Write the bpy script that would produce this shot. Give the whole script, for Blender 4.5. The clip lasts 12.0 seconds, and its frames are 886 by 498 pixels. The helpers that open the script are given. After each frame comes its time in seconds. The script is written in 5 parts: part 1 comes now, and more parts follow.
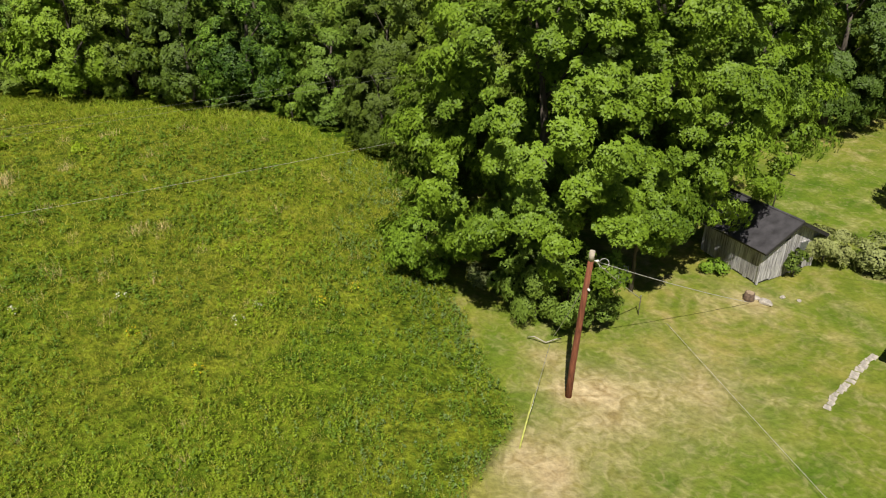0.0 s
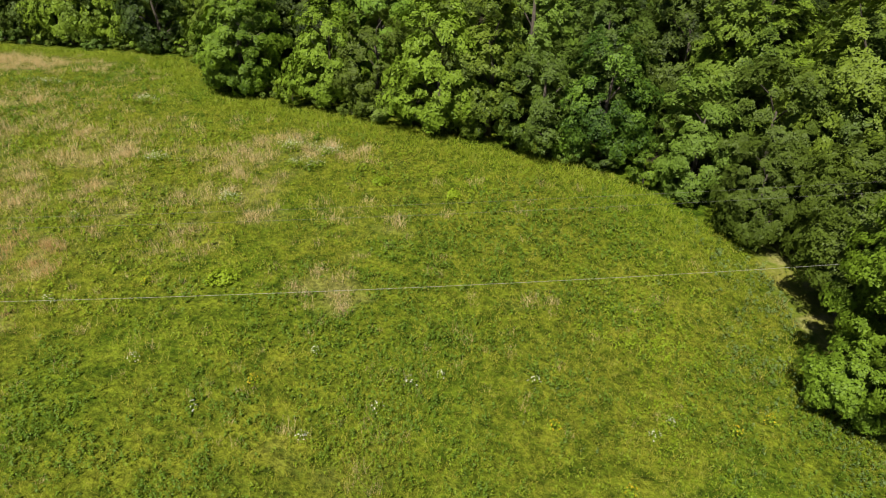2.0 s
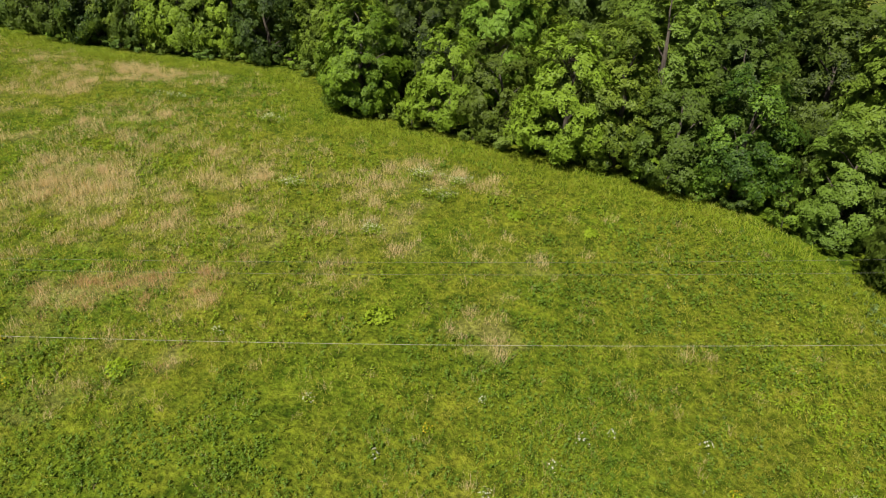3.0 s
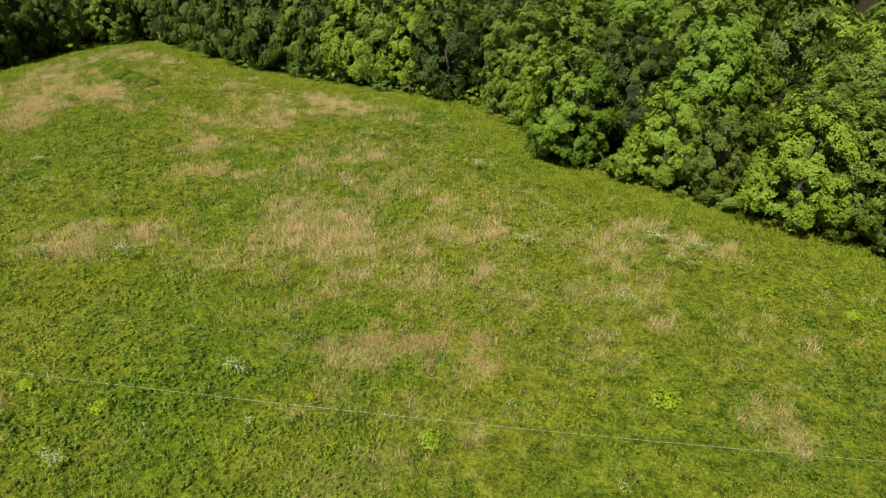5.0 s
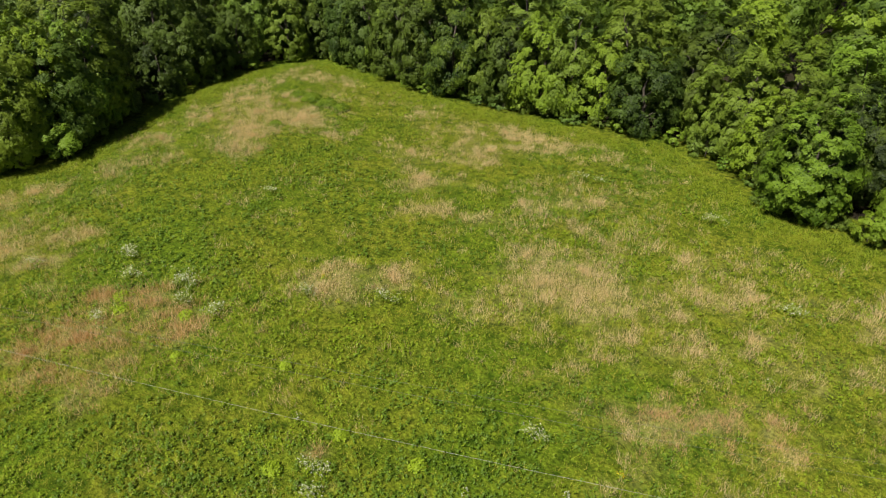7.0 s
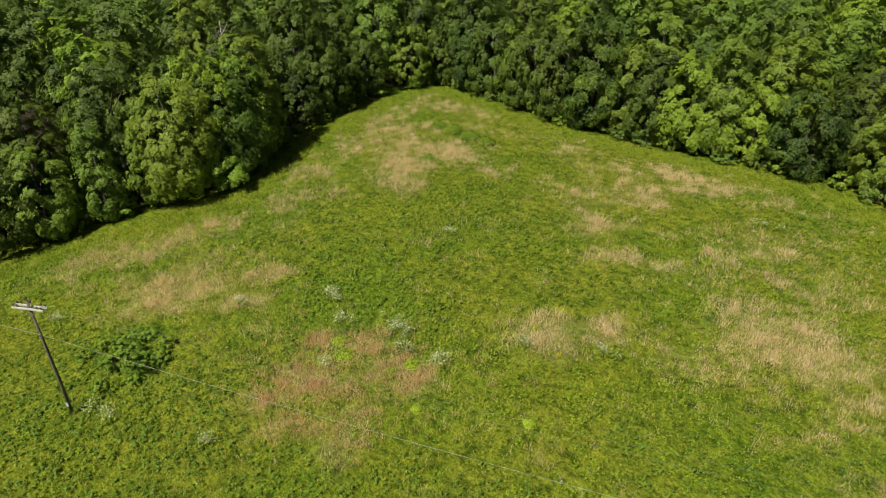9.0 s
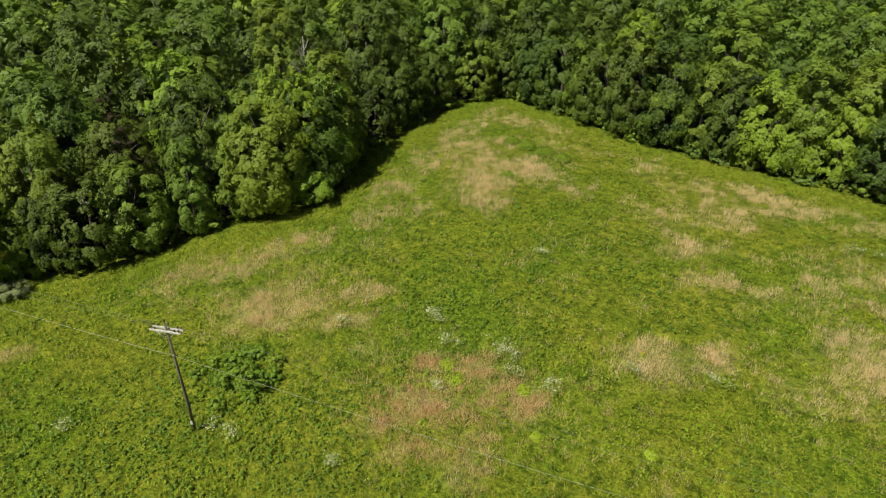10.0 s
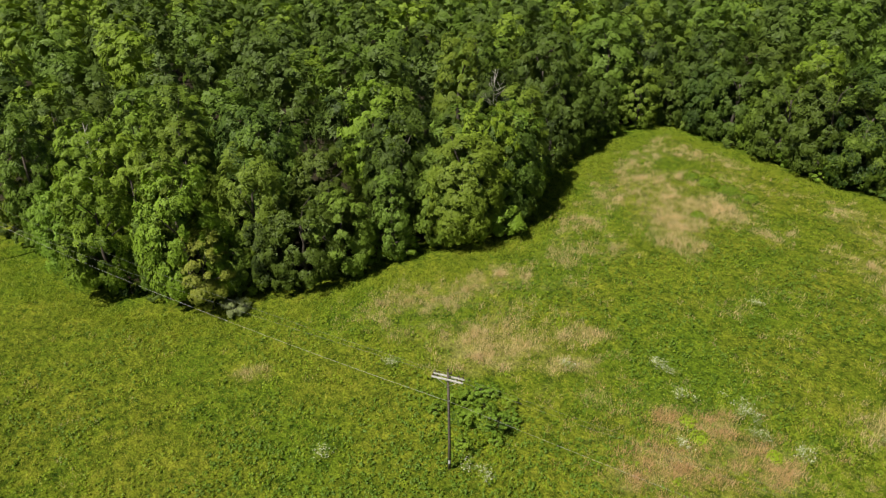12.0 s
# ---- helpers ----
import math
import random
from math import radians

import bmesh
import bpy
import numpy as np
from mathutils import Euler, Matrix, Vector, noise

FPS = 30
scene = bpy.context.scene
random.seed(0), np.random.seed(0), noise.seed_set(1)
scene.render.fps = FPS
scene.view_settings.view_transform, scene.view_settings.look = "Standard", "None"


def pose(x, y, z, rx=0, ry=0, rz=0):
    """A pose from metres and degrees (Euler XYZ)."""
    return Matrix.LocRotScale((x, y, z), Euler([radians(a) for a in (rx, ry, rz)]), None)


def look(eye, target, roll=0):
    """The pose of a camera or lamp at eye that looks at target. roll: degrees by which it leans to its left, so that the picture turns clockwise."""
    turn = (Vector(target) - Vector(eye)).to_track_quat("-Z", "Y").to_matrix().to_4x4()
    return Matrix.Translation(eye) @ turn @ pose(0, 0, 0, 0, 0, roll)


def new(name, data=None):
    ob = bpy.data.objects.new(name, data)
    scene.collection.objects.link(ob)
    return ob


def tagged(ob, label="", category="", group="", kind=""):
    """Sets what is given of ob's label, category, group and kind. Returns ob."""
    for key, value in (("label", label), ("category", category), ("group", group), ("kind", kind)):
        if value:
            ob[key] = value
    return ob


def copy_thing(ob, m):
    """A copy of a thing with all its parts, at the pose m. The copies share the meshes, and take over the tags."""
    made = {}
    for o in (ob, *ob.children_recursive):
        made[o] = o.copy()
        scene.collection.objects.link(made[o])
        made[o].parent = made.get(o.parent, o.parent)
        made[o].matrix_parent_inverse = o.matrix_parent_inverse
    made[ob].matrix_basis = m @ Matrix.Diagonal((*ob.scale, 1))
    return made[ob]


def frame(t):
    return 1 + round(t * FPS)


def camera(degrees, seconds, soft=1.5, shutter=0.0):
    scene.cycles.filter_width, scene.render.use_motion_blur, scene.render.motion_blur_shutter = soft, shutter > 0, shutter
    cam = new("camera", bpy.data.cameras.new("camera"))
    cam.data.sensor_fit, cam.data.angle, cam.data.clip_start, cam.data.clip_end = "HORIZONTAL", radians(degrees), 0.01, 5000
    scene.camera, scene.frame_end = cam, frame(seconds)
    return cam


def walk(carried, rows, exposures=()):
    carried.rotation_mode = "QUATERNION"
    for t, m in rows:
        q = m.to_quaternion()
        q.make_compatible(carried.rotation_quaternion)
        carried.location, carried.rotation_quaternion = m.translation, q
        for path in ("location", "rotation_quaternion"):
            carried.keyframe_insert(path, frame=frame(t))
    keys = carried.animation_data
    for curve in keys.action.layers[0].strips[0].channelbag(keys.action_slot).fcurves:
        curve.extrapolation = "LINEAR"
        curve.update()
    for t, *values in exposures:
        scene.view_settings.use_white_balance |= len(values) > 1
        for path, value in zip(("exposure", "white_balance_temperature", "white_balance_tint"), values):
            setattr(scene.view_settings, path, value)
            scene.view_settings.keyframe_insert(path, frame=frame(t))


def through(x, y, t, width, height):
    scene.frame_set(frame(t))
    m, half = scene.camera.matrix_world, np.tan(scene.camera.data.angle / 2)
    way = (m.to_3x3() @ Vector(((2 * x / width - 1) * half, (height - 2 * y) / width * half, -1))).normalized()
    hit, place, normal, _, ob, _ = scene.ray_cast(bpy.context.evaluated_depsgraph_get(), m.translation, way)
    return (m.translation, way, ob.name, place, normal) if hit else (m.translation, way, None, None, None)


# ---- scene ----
cam = camera(69.9, 12.0, soft=1.12)
# seconds, eye x y z, heading (left positive), pitch, lean
PATH = [
    (0, 0.00, 0.00, 16.35, -0.01, -28.57, -2.11),
    (0.5, -2.83, 0.61, 17.28, 3.90, -28.40, -1.23),
    (1, -5.49, 1.10, 18.31, 8.17, -28.35, -0.60),
    (1.5, -8.16, 1.36, 19.15, 12.56, -28.28, -0.13),
    (2, -10.91, 1.32, 20.03, 17.46, -28.36, 0.16),
    (2.5, -13.71, 0.97, 21.17, 21.26, -28.63, 0.33),
    (3, -16.60, 0.49, 22.39, 21.99, -29.03, 0.41),
    (3.2, -17.77, 0.22, 22.88, 22.26, -29.18, 0.45),
    (4.8, -26.69, -2.80, 26.31, 27.75, -29.58, 0.00),
    (5, -27.93, -3.25, 26.69, 28.49, -29.64, 0.03),
    (5.5, -31.05, -4.61, 27.82, 30.30, -29.83, 0.20),
    (6, -34.02, -5.84, 28.76, 32.40, -29.92, 0.14),
    (6.5, -37.17, -7.25, 29.58, 34.14, -29.90, 0.08),
    (7, -40.32, -8.80, 30.53, 35.26, -29.95, -0.02),
    (7.2, -41.59, -9.48, 30.99, 35.50, -30.03, -0.06),
    (8.8, -51.25, -15.27, 33.48, 37.75, -29.60, -0.01),
    (9, -52.44, -15.95, 33.76, 38.16, -29.56, 0.01),
    (9.5, -55.35, -17.84, 34.63, 39.10, -29.53, 0.05),
    (10, -58.14, -19.88, 35.64, 40.08, -29.58, 0.08),
    (10.5, -60.97, -21.98, 36.64, 41.32, -29.64, 0.14),
    (11, -63.72, -24.18, 37.72, 43.00, -29.78, 0.15),
    (11.5, -66.47, -26.37, 38.69, 44.84, -29.86, 0.05),
    (12, -69.04, -28.72, 39.95, 46.81, -30.01, -0.16),
]


def eye(x, y, z, yaw, pitch, lean):
    f = Vector((-math.sin(radians(yaw)) * math.cos(radians(pitch)), math.cos(radians(yaw)) * math.cos(radians(pitch)), math.sin(radians(pitch))))
    return look((x, y, z), Vector((x, y, z)) + f * 10, roll=lean)


walk(cam, [(t, eye(*r)) for t, *r in PATH])

# ---- daylight ----
SUN_AZ, SUN_EL = 186.1, 57.0          # clockwise from +y, degrees
world = bpy.data.worlds.new("sky")
scene.world = world
world.use_nodes = True
wn = world.node_tree
sky = wn.nodes.new("ShaderNodeTexSky")
sky.sky_type, sky.sun_disc = "NISHITA", False
sky.sun_elevation, sky.sun_rotation = radians(SUN_EL), radians(SUN_AZ)
wn.links.new(sky.outputs[0], wn.nodes["Background"].inputs[0])
wn.nodes["Background"].inputs[1].default_value = 0.029
sun = new("sun", bpy.data.lights.new("sun", "SUN"))
sun.data.energy, sun.data.angle, sun.data.color = 5.6, radians(0.53), (1.0, 0.94, 0.84)
sd = Vector((math.sin(radians(SUN_AZ)) * math.cos(radians(SUN_EL)), math.cos(radians(SUN_AZ)) * math.cos(radians(SUN_EL)), math.sin(radians(SUN_EL))))
sun.matrix_world = look(sd * 100, (0, 0, 0))

rng = np.random.default_rng(7)


# ---- materials ----
def material(name):
    m = bpy.data.materials.new(name)
    m.use_nodes = True
    nt = m.node_tree
    b = nt.nodes["Principled BSDF"]
    return m, nt, b


def node(nt, kind, **values):
    n = nt.nodes.new(kind)
    for k, v in values.items():
        n.inputs[k.replace("_", " ")].default_value = v
    return n


def noise_node(nt, scale, detail=3.0, coords=None):
    n = node(nt, "ShaderNodeTexNoise", Scale=scale, Detail=detail)
    if coords is not None:
        nt.links.new(coords, n.inputs["Vector"])
    return n


def ramp(nt, source, stops):
    r = nt.nodes.new("ShaderNodeValToRGB")
    while len(r.color_ramp.elements) < len(stops):
        r.color_ramp.elements.new(0.5)
    for e, (p, c) in zip(r.color_ramp.elements, stops):
        e.position, e.color = p, (*c, 1)
    nt.links.new(source, r.inputs[0])
    return r.outputs[0]


def mix(nt, factor, a, b, how="MIX"):
    n = nt.nodes.new("ShaderNodeMix")
    n.data_type, n.blend_type = "RGBA", how
    for sock, v in ((n.inputs[0], factor), (n.inputs[6], a), (n.inputs[7], b)):
        if isinstance(v, (int, float)):
            sock.default_value = v
        elif isinstance(v, tuple):
            sock.default_value = (*v, 1)
        else:
            nt.links.new(v, sock)
    return n.outputs[2]


def place(nt):
    return nt.nodes.new("ShaderNodeTexCoord").outputs["Object"]


def world_place(nt):
    return nt.nodes.new("ShaderNodeNewGeometry").outputs["Position"]


def bump(nt, b, height, strength, distance=0.05):
    n = node(nt, "ShaderNodeBump", Strength=strength, Distance=distance)
    nt.links.new(height, n.inputs["Height"])
    nt.links.new(n.outputs[0], b.inputs["Normal"])


def leaf_material(name, dark, light, through=0.08, rough=0.5, spread=0.2, leaflet=0.0, cover=0.52, mixed=True, ruffle=0.6):
    """Leaves: diffuse with some light passing through, varied leaf by leaf, tree by tree and in drifts.
    leaflet: each face is a spray of small leaves of about that many metres, with gaps between them."""
    m, nt, b = material(name)
    geo = nt.nodes.new("ShaderNodeNewGeometry")
    info = nt.nodes.new("ShaderNodeObjectInfo")

    def total(x, weight, y):
        n = nt.nodes.new("ShaderNodeMath")
        n.operation = "MULTIPLY_ADD"
        nt.links.new(x, n.inputs[0])
        n.inputs[1].default_value = weight
        nt.links.new(y, n.inputs[2])
        return n.outputs[0]

    n = noise_node(nt, 0.35, 2.0, geo.outputs["Position"])
    level = total(geo.outputs["Random Per Island"], spread, n.outputs[0])
    level = total(info.outputs["Random"], 0.95 if mixed else 0.2, level)
    # some trees lean to yellow, some to blue-green
    hash_ = nt.nodes.new("ShaderNodeTexWhiteNoise")
    hash_.noise_dimensions = "1D"
    nt.links.new(info.outputs["Random"], hash_.inputs["W"])
    tint = ramp(nt, hash_.outputs["Value"], [(0.0, (0.86, 0.98, 1.15)), (0.3, (0.96, 1.0, 1.0)), (0.75, (1.02, 1.0, 0.95)), (1.0, (1.07, 1.02, 0.88))])
    tone = nt.nodes.new("ShaderNodeAttribute")
    tone.attribute_name = "tone"
    level = total(tone.outputs["Fac"], 1.0, level)
    tr = nt.nodes.new("ShaderNodeBsdfTranslucent")
    if leaflet:
        cell = node(nt, "ShaderNodeTexVoronoi", Scale=1.0 / leaflet)
        nt.links.new(place(nt), cell.inputs["Vector"])
        split = nt.nodes.new("ShaderNodeSeparateColor")
        nt.links.new(cell.outputs["Color"], split.inputs[0])
        level = total(split.outputs[0], 0.25, level)
        # each small leaf faces its own way
        off = nt.nodes.new("ShaderNodeVectorMath")
        off.operation = "SUBTRACT"
        nt.links.new(cell.outputs["Color"], off.inputs[0])
        off.inputs[1].default_value = (0.5, 0.5, 0.42)
        tip = nt.nodes.new("ShaderNodeVectorMath")
        tip.operation = "MULTIPLY_ADD"
        nt.links.new(off.outputs[0], tip.inputs[0])
        tip.inputs[1].default_value = (ruffle, ruffle, ruffle * 0.8)
        nt.links.new(geo.outputs["Normal"], tip.inputs[2])
        unit = nt.nodes.new("ShaderNodeVectorMath")
        unit.operation = "NORMALIZE"
        nt.links.new(tip.outputs[0], unit.inputs[0])
        nt.links.new(unit.outputs[0], b.inputs["Normal"])
        nt.links.new(unit.outputs[0], tr.inputs["Normal"])
    col = ramp(nt, level, [(0.6 if mixed else 0.35, dark), (1.75 if mixed else 1.45, light)] if leaflet else [(0.45, dark), (1.05, light)])
    if leaflet and mixed:
        col = mix(nt, 1.0, col, tint, "MULTIPLY")
    nt.links.new(col, b.inputs["Base Color"])
    b.inputs["Roughness"].default_value = rough
    b.inputs["Specular IOR Level"].default_value = 0.2
    nt.links.new(mix(nt, 1.0, col, (1.0, 1.0, 0.35), "MULTIPLY"), tr.inputs[0])
    ms = nt.nodes.new("ShaderNodeMixShader")
    ms.inputs[0].default_value = through
    nt.links.new(b.outputs[0], ms.inputs[1])
    nt.links.new(tr.outputs[0], ms.inputs[2])
    last = ms.outputs[0]
    if leaflet:
        gap = nt.nodes.new("ShaderNodeMath")
        gap.operation = "LESS_THAN"
        nt.links.new(cell.outputs["Distance"], gap.inputs[0])
        gap.inputs[1].default_value = cover
        clear = nt.nodes.new("ShaderNodeBsdfTransparent")
        cut = nt.nodes.new("ShaderNodeMixShader")
        nt.links.new(gap.outputs[0], cut.inputs[0])
        nt.links.new(clear.outputs[0], cut.inputs[1])
        nt.links.new(last, cut.inputs[2])
        last = cut.outputs[0]
    nt.links.new(last, nt.nodes["Material Output"].inputs[0])
    return m


LEAF_BIG = leaf_material("leaf_walnut", (0.03, 0.068, 0.008), (0.183, 0.286, 0.022), 0.06, leaflet=0.085, cover=0.58, mixed=False)
LEAF_LIME = leaf_material("leaf_lime", (0.04, 0.09, 0.01), (0.22, 0.346, 0.027), 0.1, leaflet=0.1, cover=0.56, mixed=False)
LEAF_BRIGHT = leaf_material("leaf_bright", (0.041, 0.082, 0.008), (0.211, 0.319, 0.027), leaflet=0.115, cover=0.55)
LEAF_MID = leaf_material("leaf_mid", (0.025, 0.053, 0.008), (0.171, 0.248, 0.028), leaflet=0.115, cover=0.55)
LEAF_DARK = leaf_material("leaf_dark", (0.018, 0.033, 0.007), (0.095, 0.143, 0.019), leaflet=0.115, cover=0.55)
LEAF_OLIVE = leaf_material("leaf_olive", (0.084, 0.114, 0.012), (0.281, 0.309, 0.042), leaflet=0.13, cover=0.5)
LEAF_PALE = leaf_material("leaf_pale", (0.084, 0.11, 0.032), (0.3, 0.337, 0.122), leaflet=0.08)
LEAF_BUSH = leaf_material("leaf_bush", (0.026, 0.052, 0.008), (0.159, 0.234, 0.033), leaflet=0.09)
FAR_MID = leaf_material("leaf_far_mid", (0.02, 0.043, 0.006), (0.145, 0.214, 0.023), leaflet=0.2, cover=0.56, ruffle=0.4)
FAR_DARK = leaf_material("leaf_far_dark", (0.016, 0.034, 0.008), (0.099, 0.151, 0.024), leaflet=0.2, cover=0.56, ruffle=0.4)
FAR_BRIGHT = leaf_material("leaf_far_bright", (0.039, 0.081, 0.008), (0.2, 0.305, 0.029), leaflet=0.2, cover=0.56, ruffle=0.4)
TALL_GRASS = leaf_material("tall_grass_blade", (0.21, 0.235, 0.035), (0.40, 0.405, 0.10), 0.12, spread=0.2)
GRASS = leaf_material("grass_blade", (0.215, 0.222, 0.015), (0.402, 0.384, 0.046), 0.12, spread=0.15)
WEED = leaf_material("weed_leaf", (0.142, 0.211, 0.013), (0.272, 0.37, 0.024), 0.3, spread=0.2)
WEED_DARK = leaf_material("weed_leaf_dark", (0.078, 0.145, 0.012), (0.155, 0.255, 0.025), 0.3, spread=0.2)
WEED_LIME = leaf_material("weed_leaf_lime", (0.202, 0.302, 0.013), (0.347, 0.47, 0.028), 0.3, spread=0.2)
WEED_SAGE = leaf_material("weed_leaf_sage", (0.12, 0.19, 0.05), (0.25, 0.35, 0.12), 0.3, spread=0.25)
HEM = leaf_material("lush_grass", (0.17, 0.25, 0.012), (0.28, 0.36, 0.025), 0.15, spread=0.2)
STRAW = leaf_material("dry_stalk", (0.45, 0.34, 0.152), (0.78, 0.61, 0.34), 0.2, 0.7, 0.3)
RUST = leaf_material("rusty_stalk", (0.41, 0.25, 0.11), (0.70, 0.46, 0.24), 0.2, 0.7, 0.3)
PETAL = leaf_material("white_petal", (0.50, 0.50, 0.38), (0.78, 0.77, 0.64), 0.3, 0.6)
YELLOW = leaf_material("yellow_petal", (0.55, 0.38, 0.02), (0.75, 0.55, 0.03), 0.3, 0.6)
SAGE = leaf_material("sage_leaf", (0.22, 0.28, 0.07), (0.42, 0.46, 0.20), 0.25, 0.6)


def bark_material(name, dark, light):
    m, nt, b = material(name)
    p = place(nt)
    mp = nt.nodes.new("ShaderNodeMapping")
    mp.inputs["Scale"].default_value = (6, 6, 1.2)
    nt.links.new(p, mp.inputs[0])
    n = noise_node(nt, 2.0, 6.0, mp.outputs[0])
    nt.links.new(ramp(nt, n.outputs[0], [(0.3, dark), (0.7, light)]), b.inputs["Base Color"])
    b.inputs["Roughness"].default_value = 0.9
    bump(nt, b, n.outputs[0], 0.6, 0.04)
    return m


BARK = bark_material("bark", (0.05, 0.04, 0.03), (0.14, 0.115, 0.09))
BARK_PALE = bark_material("dead_wood", (0.3, 0.27, 0.23), (0.55, 0.51, 0.45))
POLE_RED = bark_material("red_brown_pole_wood", (0.12, 0.036, 0.018), (0.30, 0.10, 0.05))
POLE_GREY = bark_material("weathered_pole_wood", (0.07, 0.058, 0.045), (0.17, 0.14, 0.11))


def plain(name, colour, rough=0.6, metal=0.0, vary=0.25, scale=8.0):
    m, nt, b = material(name)
    n = noise_node(nt, scale, 5.0, place(nt))
    lo = tuple(c * (1 - vary) for c in colour)
    hi = tuple(min(1, c * (1 + vary)) for c in colour)
    nt.links.new(ramp(nt, n.outputs[0], [(0.3, lo), (0.7, hi)]), b.inputs["Base Color"])
    b.inputs["Roughness"].default_value, b.inputs["Metallic"].default_value = rough, metal
    bump(nt, b, n.outputs[0], 0.15, 0.01)
    return m


def board_material():
    """Silvery weathered barn boards with dark streaks running down."""
    m, nt, b = material("weathered_board")
    info = nt.nodes.new("ShaderNodeObjectInfo")
    mp = nt.nodes.new("ShaderNodeMapping")
    mp.inputs["Scale"].default_value = (9, 9, 0.7)
    nt.links.new(world_place(nt), mp.inputs[0])
    n = noise_node(nt, 1.6, 6.0, mp.outputs[0])
    a = ramp(nt, n.outputs[0], [(0.3, (0.17, 0.165, 0.17)), (0.62, (0.66, 0.655, 0.68))])
    tone = ramp(nt, info.outputs["Random"], [(0.0, (0.55, 0.53, 0.5)), (1.0, (1.0, 0.98, 0.96))])
    nt.links.new(mix(nt, 1.0, a, tone, "MULTIPLY"), b.inputs["Base Color"])
    b.inputs["Roughness"].default_value = 0.9
    bump(nt, b, n.outputs[0], 0.5, 0.01)
    return m


BOARD = board_material()
ROOFING = plain("roofing_felt", (0.05, 0.047, 0.052), 0.8, 0, 0.45, 2.5)
ROOF_DARK = plain("dark_roof_edge", (0.03, 0.028, 0.027), 0.7)
WIRE = plain("aluminium_wire", (0.5, 0.49, 0.45), 0.5, 0.1)
CONDUCTOR = plain("dull_conductor", (0.22, 0.22, 0.19), 0.6, 0.1)
WIRE_DARK = plain("dark_cable", (0.09, 0.09, 0.085), 0.6)
STEEL = plain("galvanised_steel", (0.42, 0.42, 0.41), 0.45, 0.6)
ARM_WOOD = plain("grey_crossarm_wood", (0.52, 0.5, 0.46), 0.85, 0, 0.3, 5)
PORCELAIN = plain("brown_porcelain", (0.09, 0.06, 0.05), 0.25)
GUARD = plain("yellow_guy_guard", (0.42, 0.44, 0.10), 0.6)
STONE = plain("pale_stone", (0.42, 0.38, 0.33), 0.9, 0, 0.35, 6)
STUMP_WOOD = plain("rotten_wood", (0.12, 0.08, 0.055), 0.95, 0, 0.5, 10)
PLASTIC = plain("white_insulator", (0.75, 0.75, 0.72), 0.4)


# ---- lie of the land ----
SWELLS = [(8, 22, -1.63), (-20, 20, 0.1), (-20, 42, 1.62), (-48, 28, 0.35), (-52, 50, 1.62), (-78, 12, 1.02), (-84, 40, 0.98), (-100, -5, -0.07), (-110, 40, 1.63), (-125, -10, -2.02)]


def height(x, y):
    x, y = np.asarray(x, float), np.asarray(y, float)
    z = 2.97 - 2.37 * np.tanh((x + 60) / 110) + 3.32 * np.tanh((y - 25) / 80)
    for a, b, k in SWELLS:
        z = z + k * np.exp(-((x - a) ** 2 + (y - b) ** 2) / 648.0)
    return z


def hz(x, y):
    return float(height(x, y))


LATTICE = rng.random((8, 257, 257))


def drift(x, y, size, layer=0):
    """Smooth random drifts, 0 to 1, with features of about that many metres."""
    u, v = np.asarray(x, float) / size + 1000.37, np.asarray(y, float) / size + 1000.71
    i, j = np.floor(u).astype(int), np.floor(v).astype(int)
    a, b = u - i, v - j
    a, b = a * a * (3 - 2 * a), b * b * (3 - 2 * b)
    g = LATTICE[layer]
    i, j = i % 256, j % 256
    return (g[i, j] * (1 - a) + g[i + 1, j] * a) * (1 - b) + (g[i, j + 1] * (1 - a) + g[i + 1, j + 1] * a) * b


# the field's edge: along the north wood from the lane to the corner, then down the west wood
NORTH = [(-2.6, 35.5), (-7, 40), (-12, 43.3), (-20, 44), (-32, 45.4), (-41, 46.4), (-47, 47.8), (-51, 52.4), (-57, 57), (-68, 57.6), (-80, 57.3), (-90, 57.6), (-101, 59.6), (-110, 62.2), (-115.5, 63.2)]
WEST = [(-117, 55), (-116, 46), (-114.5, 36), (-111.5, 25), (-110, 20), (-112, 16), (-114.3, 10.5), (-118, 4), (-120, -1.5), (-124, -8), (-130, -14.5), (-136, -18), (-146, -20.5), (-158, -23)]
FIELD = np.array(NORTH + WEST + [(-175, -60), (-60, -70), (60, -40), (60, 35)])


def inside(poly, x, y):
    x, y = np.asarray(x, float), np.asarray(y, float)
    r = np.zeros(x.shape, bool)
    for (x0, y0), (x1, y1) in zip(poly, np.roll(poly, -1, 0)):
        c = (y0 > y) != (y1 > y)
        r ^= c & (x < (x1 - x0) * (y - y0) / ((y1 - y0) if y1 != y0 else 1e-9) + x0)
    return r


def lawn(x, y):
    """1 on the mown yard east of the meadow's edge, 0 in the meadow."""
    bx = np.interp(y, [0, 13.5, 14.6, 16.8, 19.5, 21.5, 24.2, 28, 34, 36, 40], [-2, 0.5, 1.3, 2.4, 1.7, 1.0, 0.3, -0.8, -2.6, -3.2, -4])
    return np.clip((x - bx + 0.5 * (drift(x, y, 0.8, 5) - 0.5)) / 0.35 + 0.5, 0, 1)


